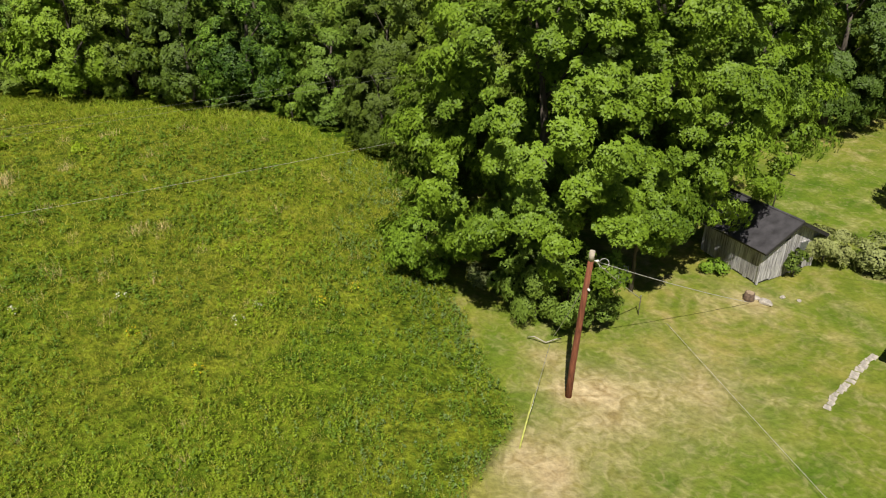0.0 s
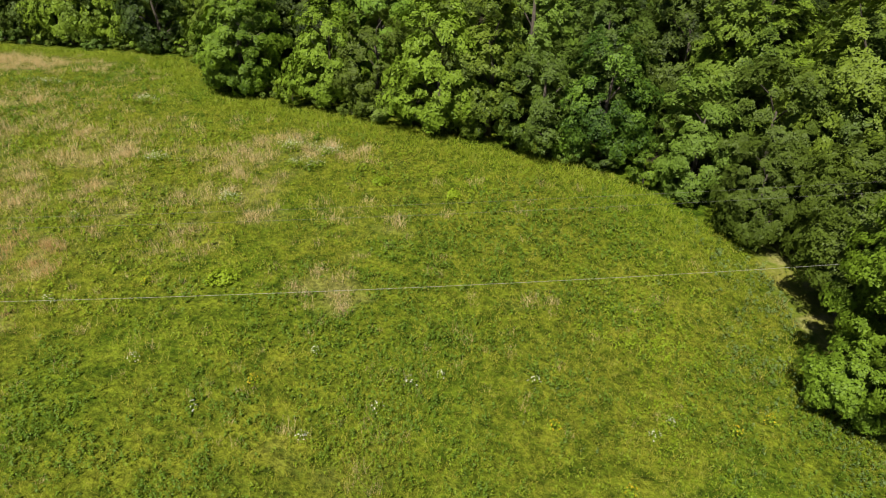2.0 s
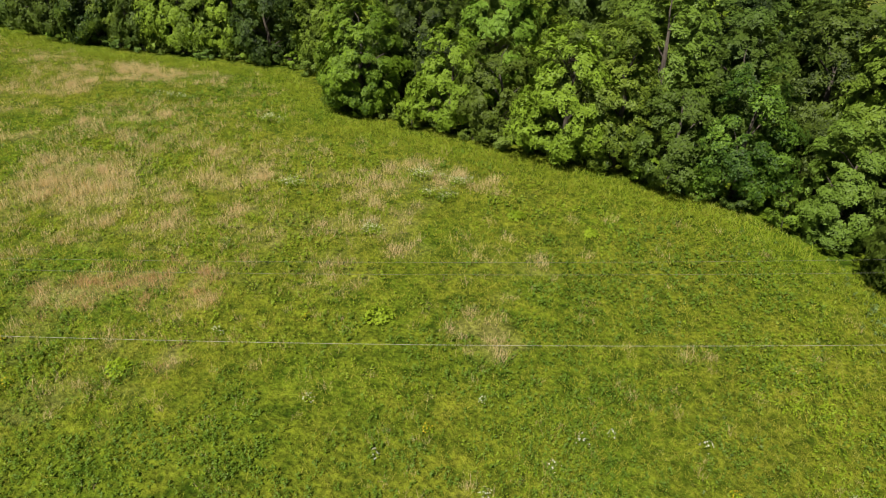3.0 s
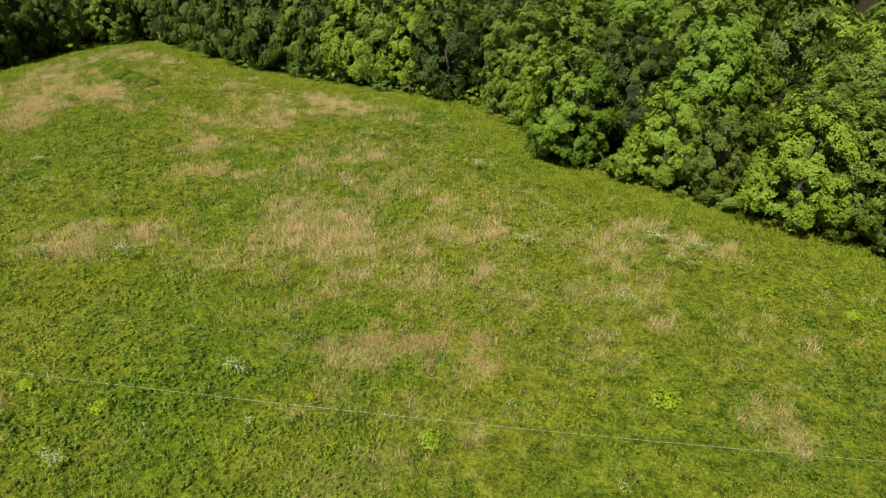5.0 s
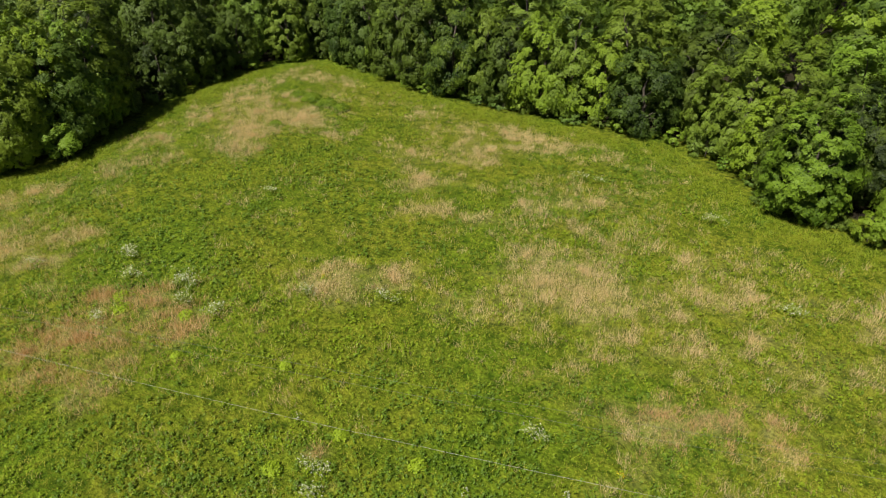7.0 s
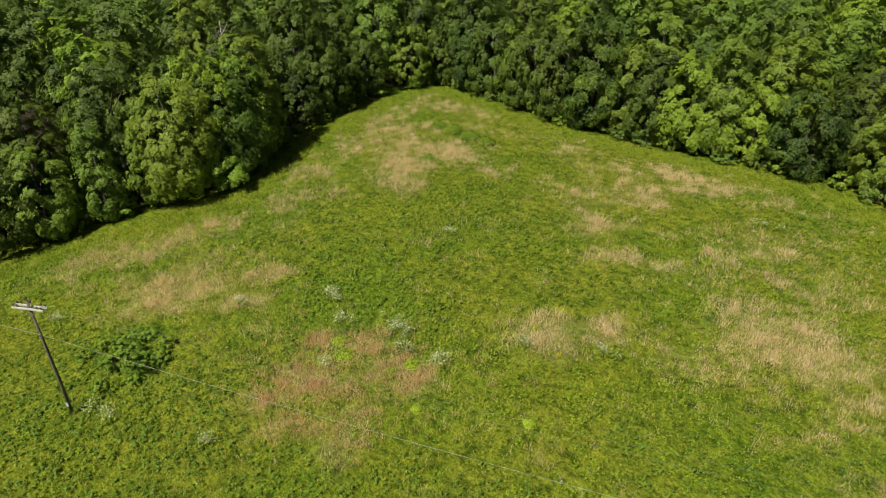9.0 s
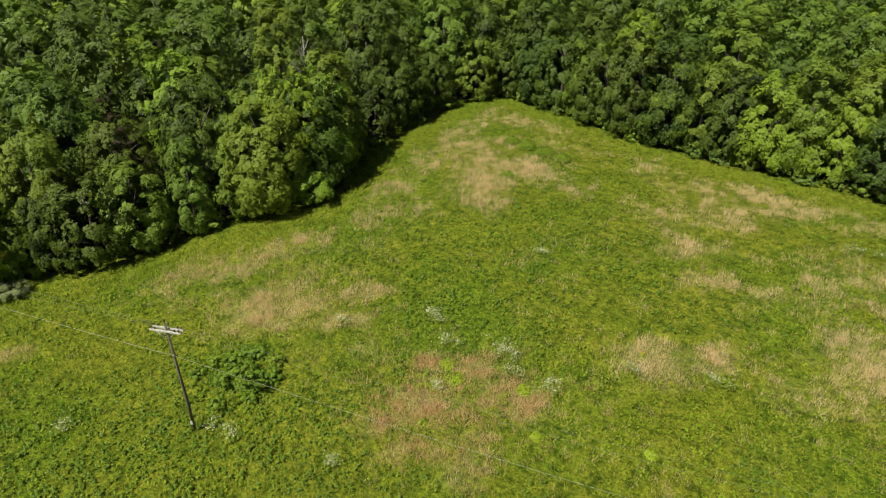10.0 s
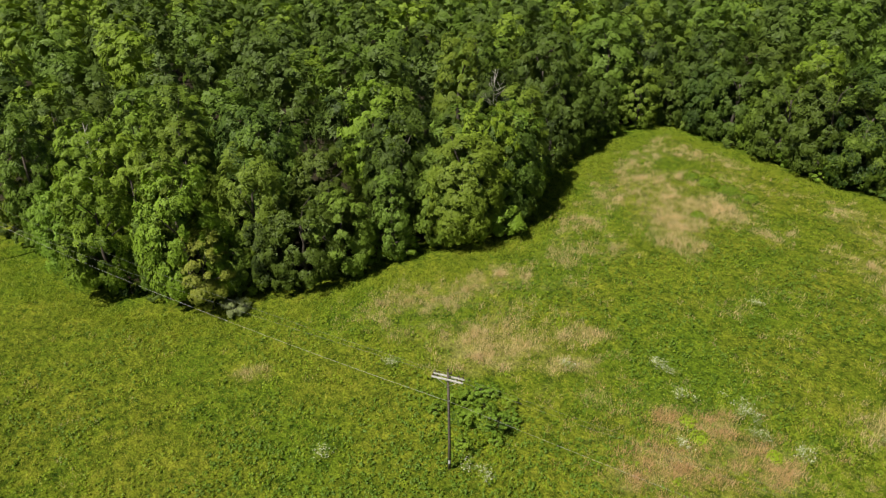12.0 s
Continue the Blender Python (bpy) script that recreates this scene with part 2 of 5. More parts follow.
def edge_gap(x, y):
    """How far a spot lies from the wood's edge, in metres."""
    x, y = np.asarray(x, float), np.asarray(y, float)
    best = np.full(x.shape, 1e9)
    line = NORTH + WEST
    for (x0, y0), (x1, y1) in zip(line, line[1:]):
        dx, dy = x1 - x0, y1 - y0
        t = np.clip(((x - x0) * dx + (y - y0) * dy) / (dx * dx + dy * dy), 0, 1)
        best = np.minimum(best, np.hypot(x - x0 - t * dx, y - y0 - t * dy))
    return best


# zones of the meadow: x, y, half length, half width, turn
BLEACHED = [(-55.1, 28.2, 4.2, 3.6, 21), (-57.3, 29.8, 2.7, 2.0, 31), (-52.8, 27.1, 3.4, 1.6, 31), (-50.1, 25.5, 1.4, 1.2, 31), (-46.7, 28.5, 1.2, 1.5, 30), (-45.5, 33.3, 2.4, 1.6, 30), (-69.8, 19.1, 2.2, 1.9, 32), (-66.7, 22.3, 1.6, 1.3, 32), (-45.1, 20.6, 2.7, 1.4, 31),
            (-95.6, 40.9, 3.0, 2.5, 40), (-96.5, 32.9, 2.3, 4.0, 35), (-99.0, 5.3, 4.5, 2.1, 31), (-109.3, 6.5, 4.1, 1.7, 29), (-94.2, 12.1, 1.7, 1.1, 32), (-92.3, 8.6, 1.3, 0.9, 32), (-54.6, 26.7, 1.9, 1.8, 37), (-93.2, 7.8, 1.1, 1.1, 40)]
FADED = [(-24.5, 25.4, 1.7, 0.8, 23), (-22.7, 24.6, 1.6, 0.9, 24), (-23.2, 31.0, 1.4, 0.5, 24), (-30.4, 29.8, 1.1, 0.6, 22), (-47.3, 35.5, 2.5, 2.0, 21), (-14.5, 27.9, 1.0, 0.4, 26), (-46.6, 18.0, 1.0, 0.7, 31), (-31.1, 29.5, 0.7, 0.6, 31), (-38.8, 21.8, 0.9, 0.6, 31), (-46.4, 14.1, 0.8, 0.6, 32),
         (-67.1, 22.2, 2.1, 1.0, 38), (-70.7, 31.5, 2.5, 1.1, 38), (-66.1, 32.7, 2.1, 0.9, 37), (-113.7, -10.9, 1.5, 0.8, 43), (-60.5, 39.5, 4.5, 1.5, 33), (-73.5, 35.5, 3.2, 1.5, 33), (-101.0, 36.5, 2.6, 1.8, 35), (-38.5, 27.5, 1.6, 1.0, 30)]
RUSTY = [(-76.4, 9.3, 2.2, 2.2, 31), (-80.5, 9.9, 1.5, 1.1, 29), (-60.8, 7.0, 1.0, 0.4, 33), (-57.5, 6.7, 1.0, 0.4, 33), (-81.0, 4.7, 3.0, 1.5, 36), (-83.4, 8.9, 2.4, 1.0, 35), (-83.0, 2.2, 1.3, 0.9, 36), (-79.4, 1.0, 1.6, 0.9, 37), (-77.0, 8.0, 1.2, 0.7, 37), (-81.9, 2.2, 1.9, 0.9, 44), (-43.5, 21.7, 2.4, 1.0, 21), (-37.6, 17.9, 0.4, 1.3, 21), (-40.2, 23.3, 0.4, 1.5, 21)]
LEAFY = [(-34.0, 11.8, 3.6, 2.2, 22), (-30.0, 14.2, 3.4, 2.6, 22), (-27.6, 22.8, 3.8, 1.4, 22), (-53.4, 11.4, 6.0, 3.9, 32), (-86.0, 16.5, 6.0, 5.0, 28), (-76.6, 27.5, 4.5, 3.6, 31), (-91.3, 18.6, 5.3, 5.0, 33), (-80.7, 32.2, 3.0, 4.6, 38), (-94.0, -1.1, 4.3, 2.6, 33), (-92.4, -2.3, 4.8, 2.6, 42), (-96.0, -9.9, 5.0, 4.3, 35), (-98.5, -3.3, 2.9, 3.0, 33), (0.0, 16.5, 2.4, 2.6, 0), (-1.6, 21.0, 2.2, 2.2, 20), (-64.0, 3.5, 3.0, 1.6, 33)]
FRESH = [(-8.6, 27.6, 1.5, 1.0, 26), (-21.8, 20.2, 0.6, 0.9, 23), (-31.3, 17.5, 1.0, 0.6, 22), (-64.7, 16.6, 2.1, 1.7, 32), (-60.9, 25.9, 1.2, 1.0, 31), (-35.2, 21.7, 2.6, 1.3, 31), (-29.6, 24.1, 0.6, 0.4, 32), (-63.5, 6.4, 0.9, 0.5, 32), (-64.8, 15.2, 2.8, 1.8, 38), (-60.2, 26.7, 1.9, 1.3, 37), (-73.8, 20.3, 2.7, 1.4, 38), (-114.8, -18.6, 1.0, 0.8, 45)]


def zone(spots, x, y, firm=0.7):
    """How much a place belongs to any of the spots, 0 to 1."""
    s = np.zeros(np.shape(x))
    for a, b, rx, ry, turn in spots:
        c, n = math.cos(radians(turn)), math.sin(radians(turn))
        u, v = (x - a) * c + (y - b) * n, (y - b) * c - (x - a) * n
        s = np.maximum(s, np.exp(-firm * np.hypot(u / rx, v / ry) ** 1.5))
    return s


def dry(x, y):
    """How dried out the meadow is, 0 to 1: the patches, frayed by drifts."""
    s = np.maximum(1.25 * zone(BLEACHED, x, y), np.maximum(0.85 * zone(FADED, x, y), 1.05 * zone(RUSTY, x, y)))
    broad = np.clip((drift(x, y, 11, 3) * 0.5 + drift(x, y, 3.5, 4) * 0.5 - 0.33) * 2.0, 0, 0.6) * np.clip((-2 - x) / 34, 0.25, 1) * (1 - zone(LEAFY, x, y, 0.4)) * (1 - zone(FRESH, x, y, 0.5)) * np.clip((y + 2) / 4, 0.12, 1)
    near = np.clip(edge_gap(x, y) / 6, 0, 1)
    ragged = 0.35 * drift(x, y, 2.1, 1) + 0.3 * drift(x, y, 0.9, 2) + 0.35 * drift(x, y, 0.45, 6)
    p = np.maximum(np.clip(s, 0, 1), 0.85 * broad * near)
    return np.clip(p * (2.6 * ragged - 0.35) - 0.26, 0, 0.6) * 1.25


def tan(x, y):
    """Where single dried tufts are strewn thickly, 0 to 1."""
    s = 0.25 + 0.3 * np.clip((drift(x, y, 9, 3) - 0.45) * 4, 0, 1)
    for a, b, q in [(-78, 7, 6), (-56, 31, 9), (-45, 21, 4), (-97, 36, 7), (-100, 8, 5), (-70, 38, 9), (-47, 31, 5), (-62, 38, 7)]:
        s = np.maximum(s, np.exp(-((x - a) ** 2 + (y - b) ** 2) / (2 * q * q)))
    return s * np.clip(edge_gap(x, y) / 5 - 0.3, 0, 1) * np.clip((-2 - x) / 25, 0.22, 1) * np.clip(4 * drift(x, y, 2.6, 4) - 1.3, 0, 1) * (1 - 0.9 * zone(LEAFY, x, y, 0.4)) * np.clip((y + 3) / 5, 0.1, 1)


# ---- building helpers ----
def from_arrays(name, verts, faces, mat, parent=None, smooth=False):
    """One mesh object from an array of corners and an array of equal-sided faces."""
    me = bpy.data.meshes.new(name)
    verts, faces = np.asarray(verts, np.float32), np.asarray(faces, np.int32)
    n, k = faces.shape
    me.vertices.add(len(verts))
    me.vertices.foreach_set("co", verts.ravel())
    me.loops.add(n * k)
    me.loops.foreach_set("vertex_index", faces.ravel())
    me.polygons.add(n)
    me.polygons.foreach_set("loop_start", np.arange(0, n * k, k, dtype=np.int32))
    me.polygons.foreach_set("use_smooth", np.full(n, smooth))
    me.update(calc_edges=True)
    me.materials.append(mat)
    ob = new(name, me)
    ob.parent = parent
    return ob


def part(name, bm, mat, parent=None, label=""):
    me = bpy.data.meshes.new(name)
    bm.to_mesh(me)
    bm.free()
    me.materials.append(mat)
    ob = new(name, me)
    ob.parent = parent
    return tagged(ob, label)


def tube(bm, points, radii, sides=8):
    """A tapering round bar along points, added to bm."""
    rings = []
    pts = [Vector(p) for p in points]
    for i, p in enumerate(pts):
        d = (pts[min(i + 1, len(pts) - 1)] - pts[max(i - 1, 0)]).normalized()
        a = d.orthogonal().normalized()
        b = d.cross(a)
        rings.append([bm.verts.new(p + (a * math.cos(k * math.tau / sides) + b * math.sin(k * math.tau / sides)) * radii[i]) for k in range(sides)])
    for r, q in zip(rings, rings[1:]):
        for k in range(sides):
            f = bm.faces.new((r[k], r[(k + 1) % sides], q[(k + 1) % sides], q[k]))
            f.smooth = True
    bm.faces.new(rings[0][::-1])
    bm.faces.new(rings[-1])


def box(bm, m, x, y, z, bevel=0.0):
    g = bmesh.ops.create_cube(bm, size=1, matrix=m @ Matrix.Diagonal((x, y, z, 1)))
    if bevel:
        bmesh.ops.bevel(bm, geom=list({e for v in g["verts"] for e in v.link_edges}), offset=bevel, segments=1, affect="EDGES")


# ---- ground ----
def spaced(lo, hi, step, far):
    core = np.arange(lo, hi + step / 2, step)
    out = [step]
    while sum(out) < far:
        out.append(out[-1] * 1.35)
    out = np.cumsum(out)
    return np.concatenate([lo - out[::-1], core, hi + out])


gx, gy = spaced(-135, 32, 0.6, 2500), spaced(-32, 66, 0.6, 2500)
X, Y = np.meshgrid(gx, gy, indexing="ij")
Z = height(X, Y) + 0.10 * (drift(X, Y, 2.5, 0) - 0.5) * (1 - lawn(X, Y)) * inside(FIELD, X, Y)
idx = np.arange(X.size).reshape(X.shape)
quads = np.stack([idx[:-1, :-1], idx[1:, :-1], idx[1:, 1:], idx[:-1, 1:]], -1).reshape(-1, 4)


def ground_material():
    m, nt, b = material("meadow_ground")
    p = world_place(nt)
    wide, mid, fine = noise_node(nt, 0.11, 3, p), noise_node(nt, 0.6, 5, p), noise_node(nt, 5.0, 6, p)
    green = ramp(nt, mid.outputs[0], [(0.3, (0.11, 0.15, 0.014)), (0.55, (0.165, 0.20, 0.021)), (0.75, (0.22, 0.24, 0.031))])
    green = mix(nt, 0.85, green, ramp(nt, wide.outputs[0], [(0.36, (0.74, 0.95, 0.55)), (0.5, (0.95, 1.0, 0.7)), (0.64, (1.08, 1.05, 0.85))]), "MULTIPLY")
    # Fine mottle; its low spots are darkened in the colour like shade between plants.
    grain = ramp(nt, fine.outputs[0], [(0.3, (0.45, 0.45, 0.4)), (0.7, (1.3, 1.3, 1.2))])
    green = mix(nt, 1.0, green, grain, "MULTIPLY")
    # Shade in the hollows is put into the green: low spots darken, tops brighten.
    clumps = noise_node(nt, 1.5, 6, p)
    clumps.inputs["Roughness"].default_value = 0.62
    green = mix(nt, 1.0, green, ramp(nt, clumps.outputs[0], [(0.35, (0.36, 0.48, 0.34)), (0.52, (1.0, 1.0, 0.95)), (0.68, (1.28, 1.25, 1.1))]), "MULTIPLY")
    straw = mix(nt, 1.0, ramp(nt, mid.outputs[0], [(0.3, (0.31, 0.255, 0.09)), (0.7, (0.46, 0.38, 0.19))]), grain, "MULTIPLY")
    a = nt.nodes.new("ShaderNodeAttribute")
    a.attribute_name = "cover"
    s = nt.nodes.new("ShaderNodeSeparateColor")
    nt.links.new(a.outputs["Color"], s.inputs[0])
    half = nt.nodes.new("ShaderNodeMath")
    half.operation = "MULTIPLY"
    half.inputs[1].default_value = 0.5
    nt.links.new(s.outputs[0], half.inputs[0])
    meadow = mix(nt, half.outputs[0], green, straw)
    worn = noise_node(nt, 0.55, 5, p)
    worn.inputs["Distortion"].default_value = 0.8
    thatch = noise_node(nt, 1.7, 5, p)
    thatch.inputs["Distortion"].default_value = 1.6
    turf = ramp(nt, mid.outputs[0], [(0.3, (0.10, 0.15, 0.017)), (0.5, (0.16, 0.195, 0.027)), (0.7, (0.25, 0.24, 0.055))])
    bare = ramp(nt, thatch.outputs[0], [(0.3, (0.30, 0.22, 0.10)), (0.7, (0.58, 0.47, 0.28))])
    turf = mix(nt, ramp(nt, worn.outputs[0], [(0.52, (0, 0, 0)), (0.68, (0.46, 0.46, 0.46))]), turf, bare)
    turf = mix(nt, 0.7, turf, ramp(nt, wide.outputs[0], [(0.38, (0.75, 0.95, 0.6)), (0.6, (1.12, 1.04, 1.0))]), "MULTIPLY")
    turf = mix(nt, ramp(nt, thatch.outputs[0], [(0.5, (0, 0, 0)), (0.75, (0.32, 0.32, 0.32))]), turf, (0.46, 0.37, 0.19))
    # arcs left by the mower round a turning point
    centre = nt.nodes.new("ShaderNodeVectorMath")
    centre.operation = "SUBTRACT"
    nt.links.new(p, centre.inputs[0])
    centre.inputs[1].default_value = (12.3, 22.6, 0.0)
    rings = nt.nodes.new("ShaderNodeTexWave")
    rings.wave_type, rings.rings_direction = "RINGS", "Z"
    for key, value in (("Scale", 0.42), ("Distortion", 7.0), ("Detail", 3.0), ("Detail Scale", 0.35)):
        rings.inputs[key].default_value = value
    nt.links.new(centre.outputs[0], rings.inputs["Vector"])
    far = nt.nodes.new("ShaderNodeVectorMath")
    far.operation = "LENGTH"
    nt.links.new(centre.outputs[0], far.inputs[0])
    reach = nt.nodes.new("ShaderNodeMapRange")
    for key, value in (("From Min", 1.0), ("From Max", 6.5), ("To Min", 0.17), ("To Max", 0.0)):
        reach.inputs[key].default_value = value
    nt.links.new(far.outputs["Value"], reach.inputs["Value"])
    turf = mix(nt, reach.outputs[0], turf, ramp(nt, rings.outputs["Fac"], [(0.25, (0.115, 0.18, 0.02)), (0.75, (0.40, 0.33, 0.15))]))
    turf = mix(nt, s.outputs[2], turf, bare)
    turf = mix(nt, 0.35, turf, grain, "MULTIPLY")
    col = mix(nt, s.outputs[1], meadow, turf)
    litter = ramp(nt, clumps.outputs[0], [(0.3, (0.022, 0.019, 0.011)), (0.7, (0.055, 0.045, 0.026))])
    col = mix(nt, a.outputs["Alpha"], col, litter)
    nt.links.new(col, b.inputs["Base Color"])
    b.inputs["Roughness"].default_value = 0.95
    b.inputs["Specular IOR Level"].default_value = 0.1
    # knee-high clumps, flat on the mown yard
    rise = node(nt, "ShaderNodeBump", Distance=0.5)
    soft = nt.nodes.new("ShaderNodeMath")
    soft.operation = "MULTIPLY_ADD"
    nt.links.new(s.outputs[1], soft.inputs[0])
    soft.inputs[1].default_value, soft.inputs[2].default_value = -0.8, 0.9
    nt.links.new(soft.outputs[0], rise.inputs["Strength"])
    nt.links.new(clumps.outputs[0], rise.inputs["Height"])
    fuzz = node(nt, "ShaderNodeBump", Strength=0.7, Distance=0.1)
    nt.links.new(fine.outputs[0], fuzz.inputs["Height"])
    nt.links.new(rise.outputs[0], fuzz.inputs["Normal"])
    nt.links.new(fuzz.outputs[0], b.inputs["Normal"])
    return m


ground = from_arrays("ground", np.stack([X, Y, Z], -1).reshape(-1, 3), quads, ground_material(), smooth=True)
tagged(ground, "sloping meadow ground with green and dried-out grass beside a mown yard", "ground", kind="structure")


def blot(x, y, a, b, r):
    return np.exp(-((x - a) ** 2 + (y - b) ** 2) / (2 * r * r))


bald = np.clip(1.1 * (1.3 * blot(X, Y, 3.0, 15.0, 0.9) + blot(X, Y, 5.0, 18.0, 0.9) + blot(X, Y, 4.0, 20.2, 0.5) + 0.9 * blot(X, Y, 2.6, 12.8, 1.0) + 0.7 * blot(X, Y, 13.8, 23.7, 0.7) + 0.45 * blot(X, Y, 9.5, 18.5, 1.6) + 0.4 * blot(X, Y, 6.5, 17.0, 1.6))
               * (0.4 + drift(X, Y, 0.9, 6)), 0, 1)
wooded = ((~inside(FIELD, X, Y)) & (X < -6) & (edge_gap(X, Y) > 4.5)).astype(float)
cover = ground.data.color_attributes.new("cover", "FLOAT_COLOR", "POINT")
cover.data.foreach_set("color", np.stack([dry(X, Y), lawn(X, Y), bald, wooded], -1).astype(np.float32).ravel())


# ---- trees ----
def leaves(r, centres, normals, size, droop=0.25, slim=0.55, kite=False):
    """Leaves at centres facing along normals: pointed three-cornered ones, or folded kites."""
    n = len(centres)
    nrm = normals / np.linalg.norm(normals, axis=1, keepdims=True)
    t = r.normal(size=(n, 3))
    t[:, 2] -= droop
    t -= nrm * (t * nrm).sum(1, keepdims=True)
    t /= np.linalg.norm(t, axis=1, keepdims=True)
    s = np.cross(nrm, t)
    length = (size * r.uniform(0.6, 1.35, n))[:, None]
    w = length * slim * r.uniform(0.75, 1.25, n)[:, None] * 0.5
    if not kite:
        v = np.stack([centres + s * w * 1.2 - t * length * 0.42, centres + t * length * 0.58 - nrm * length * 0.12, centres - s * w * 1.2 - t * length * 0.42], 1)
        return v.reshape(-1, 3), np.arange(3 * n).reshape(-1, 3)
    lift = nrm * length * 0.13
    v = np.stack([centres - t * length * 0.5, centres + s * w + lift - t * length * 0.08, centres + t * length * 0.5 - nrm * length * 0.1, centres - s * w + lift - t * length * 0.08], 1)
    return v.reshape(-1, 3), np.arange(4 * n).reshape(-1, 4)


def lobes_of(r, count, base, top, radius, lobe, shape=1.0, hollow=0.45, taper=0.0):
    """Centres and sizes of the clumps that make up a crown between two heights. taper: an egg-shaped crown that narrows
    to its top, 2 blunt, 1.3 pointed; without it a broad one, whose outline shape bends."""
    out = []
    for i in range(count):
        f = (i + r.uniform(0.1, 0.9)) / count
        if taper:
            f = 1 - (1 - f) ** (0.62 if i < count - 2 else 0.3)
            wide = radius * max(0.02, 1 - f ** taper) ** 0.62 * (0.66 + 0.34 * min(1, f / 0.22))
        else:
            f = f ** 0.85
            wide = radius * (math.sin(math.pi * min(1, (0.12 + 0.80 * f) ** shape)) ** 0.6)
        z = base + (top - base) * f
        a = i * 2.39996 + r.uniform(-0.5, 0.5)
        d = wide * (hollow + (1 - hollow) * r.random() ** 0.5)
        out.append((d * math.cos(a), d * math.sin(a), z + r.uniform(-0.3, 0.3) * lobe, lobe * r.choice([0.5, 0.75, 1.0, 1.4]) * r.uniform(0.8, 1.2) * (1.15 - 0.35 * f)))
    return np.array(out)


def crown_arrays(r, lobes, per_lobe, size, droop=0.3, slim=0.55, kite=False, spray=17, domed=0.7, loose=1.0):
    """Leaves in sprays: each clump carries fans of leaves on its outside, and a few leaves within."""
    cs, ns = [], []
    low, high = lobes[:, 2].min(), lobes[:, 2].max()
    middle = np.array([0, 0, low + 0.35 * (high - low)])
    for x, y, z, q in lobes:
        n = int(per_lobe * (q / lobes[:, 3].mean()) ** 1.6)
        m = max(4, n // spray)
        out = np.array([x, y, 0.0]) / (math.hypot(x, y) + 1e-6)
        d = r.normal(size=(m, 3)) + out * 0.35
        d /= np.linalg.norm(d, axis=1, keepdims=True)
        d[:, 2] = np.where((d[:, 2] < -0.1) & (r.random(m) < 0.8), -d[:, 2], d[:, 2])
        tip = d * (q * r.uniform(0.4, 1.2, m))[:, None] * np.array([1.0, 1.0, 0.75])
        d, tip = np.repeat(d, spray, 0), np.repeat(tip, spray, 0)
        k = len(d)
        off = r.normal(size=(k, 3))
        off -= d * (off * d).sum(1, keepdims=True)
        off *= (r.random(k) ** 0.6 / (np.linalg.norm(off, axis=1) + 1e-6))[:, None]
        reach = loose * q * np.repeat(r.uniform(0.26, 0.6, m), spray)[:, None]
        fall = (off ** 2).sum(1)[:, None]
        c = tip + off * reach - d * reach * fall * 0.55
        c = np.where((r.random(k) < 0.14)[:, None], c * r.uniform(0.2, 0.8, (k, 1)), c)
        c = c + np.array([x, y, z])
        away = (c - middle) * np.array([1, 1, 0.6])
        away /= np.linalg.norm(away, axis=1, keepdims=True) + 1e-6
        cs.append(c)
        ns.append(d * (1.05 - 0.7 * domed) + away * domed + off * 0.4 + r.normal(size=(k, 3)) * 0.25 + np.array([0, 0, 0.3]))
    return leaves(r, np.concatenate(cs), np.concatenate(ns), size, droop, slim, kite)


def limbs(r, lobes, tall, thick, most=9, lean=0.4):
    """A tapered trunk with limbs that reach into the clumps."""
    bm = bmesh.new()
    bend = [(0, 0, -0.4)] + [(r.normal() * 0.05 * tall * f * lean, r.normal() * 0.05 * tall * f * lean, tall * f) for f in (0.12, 0.28, 0.44, 0.6)]
    rad = [thick * k for k in (1.5, 1.0, 0.8, 0.6, 0.3)]
    tube(bm, bend, rad, 9)
    for k in np.linspace(0, len(lobes) - 1, min(most, len(lobes))).astype(int):
        x, y, z, q = lobes[k]
        start = max(0.14 * tall, min(0.56 * tall, z - 0.5 * math.hypot(x, y) - 0.6))
        f = start / tall
        i = max(j for j in range(1, 5) if bend[j][2] <= start + 1e-6 or j == 1)
        p = Vector(bend[i])
        if i < 4:
            g = min(1, max(0, (start - bend[i][2]) / (bend[i + 1][2] - bend[i][2])))
            p = p.lerp(Vector(bend[i + 1]), g)
        e = Vector((x, y, z))
        m = p.lerp(e, 0.5) + Vector((r.normal() * 0.15, r.normal() * 0.15, 0.25))
        tube(bm, [p, m, e], [thick * 0.42 * (1 - 0.6 * f), thick * 0.22, thick * 0.06], 5)
    return bm


def tree(seed, tall, radius, base, clumps, lobe, per_lobe, size, leaf, label, shape=1.0, thick=None, droop=0.3, slim=0.55, hollow=0.45, name="tree", bark=None, category="tree", kite=False, taper=0.0, domed=0.7, loose=1.0):
    r = np.random.default_rng(seed)
    thing = new(name)
    tagged(thing, label, category)
    lobes = lobes_of(r, clumps, base + lobe * 0.6, tall - lobe * 0.6, max(0.2, radius - lobe * 0.7), lobe, shape, hollow, taper)
    part("trunk", limbs(r, lobes, tall, thick or 0.018 * tall + 0.03), bark or BARK, thing)
    v, f = crown_arrays(r, lobes, per_lobe, size, droop, slim, kite, domed=domed, loose=loose)
    from_arrays("crown", v, f, leaf, thing)
    return thing


def stand(thing, x, y, turn=0.0, scale=1.0, tall=1.0, sink=0.0):
    thing.matrix_basis = pose(x, y, hz(x, y) - sink, 0, 0, turn) @ Matrix.Diagonal((scale, scale, scale * tall, 1))
    return thing


def again(thing, x, y, turn=0.0, scale=1.0, tall=1.0, sink=0.0):
    ob = copy_thing(thing, Matrix.Identity(4))
    return stand(ob, x, y, turn, scale, tall, sink)


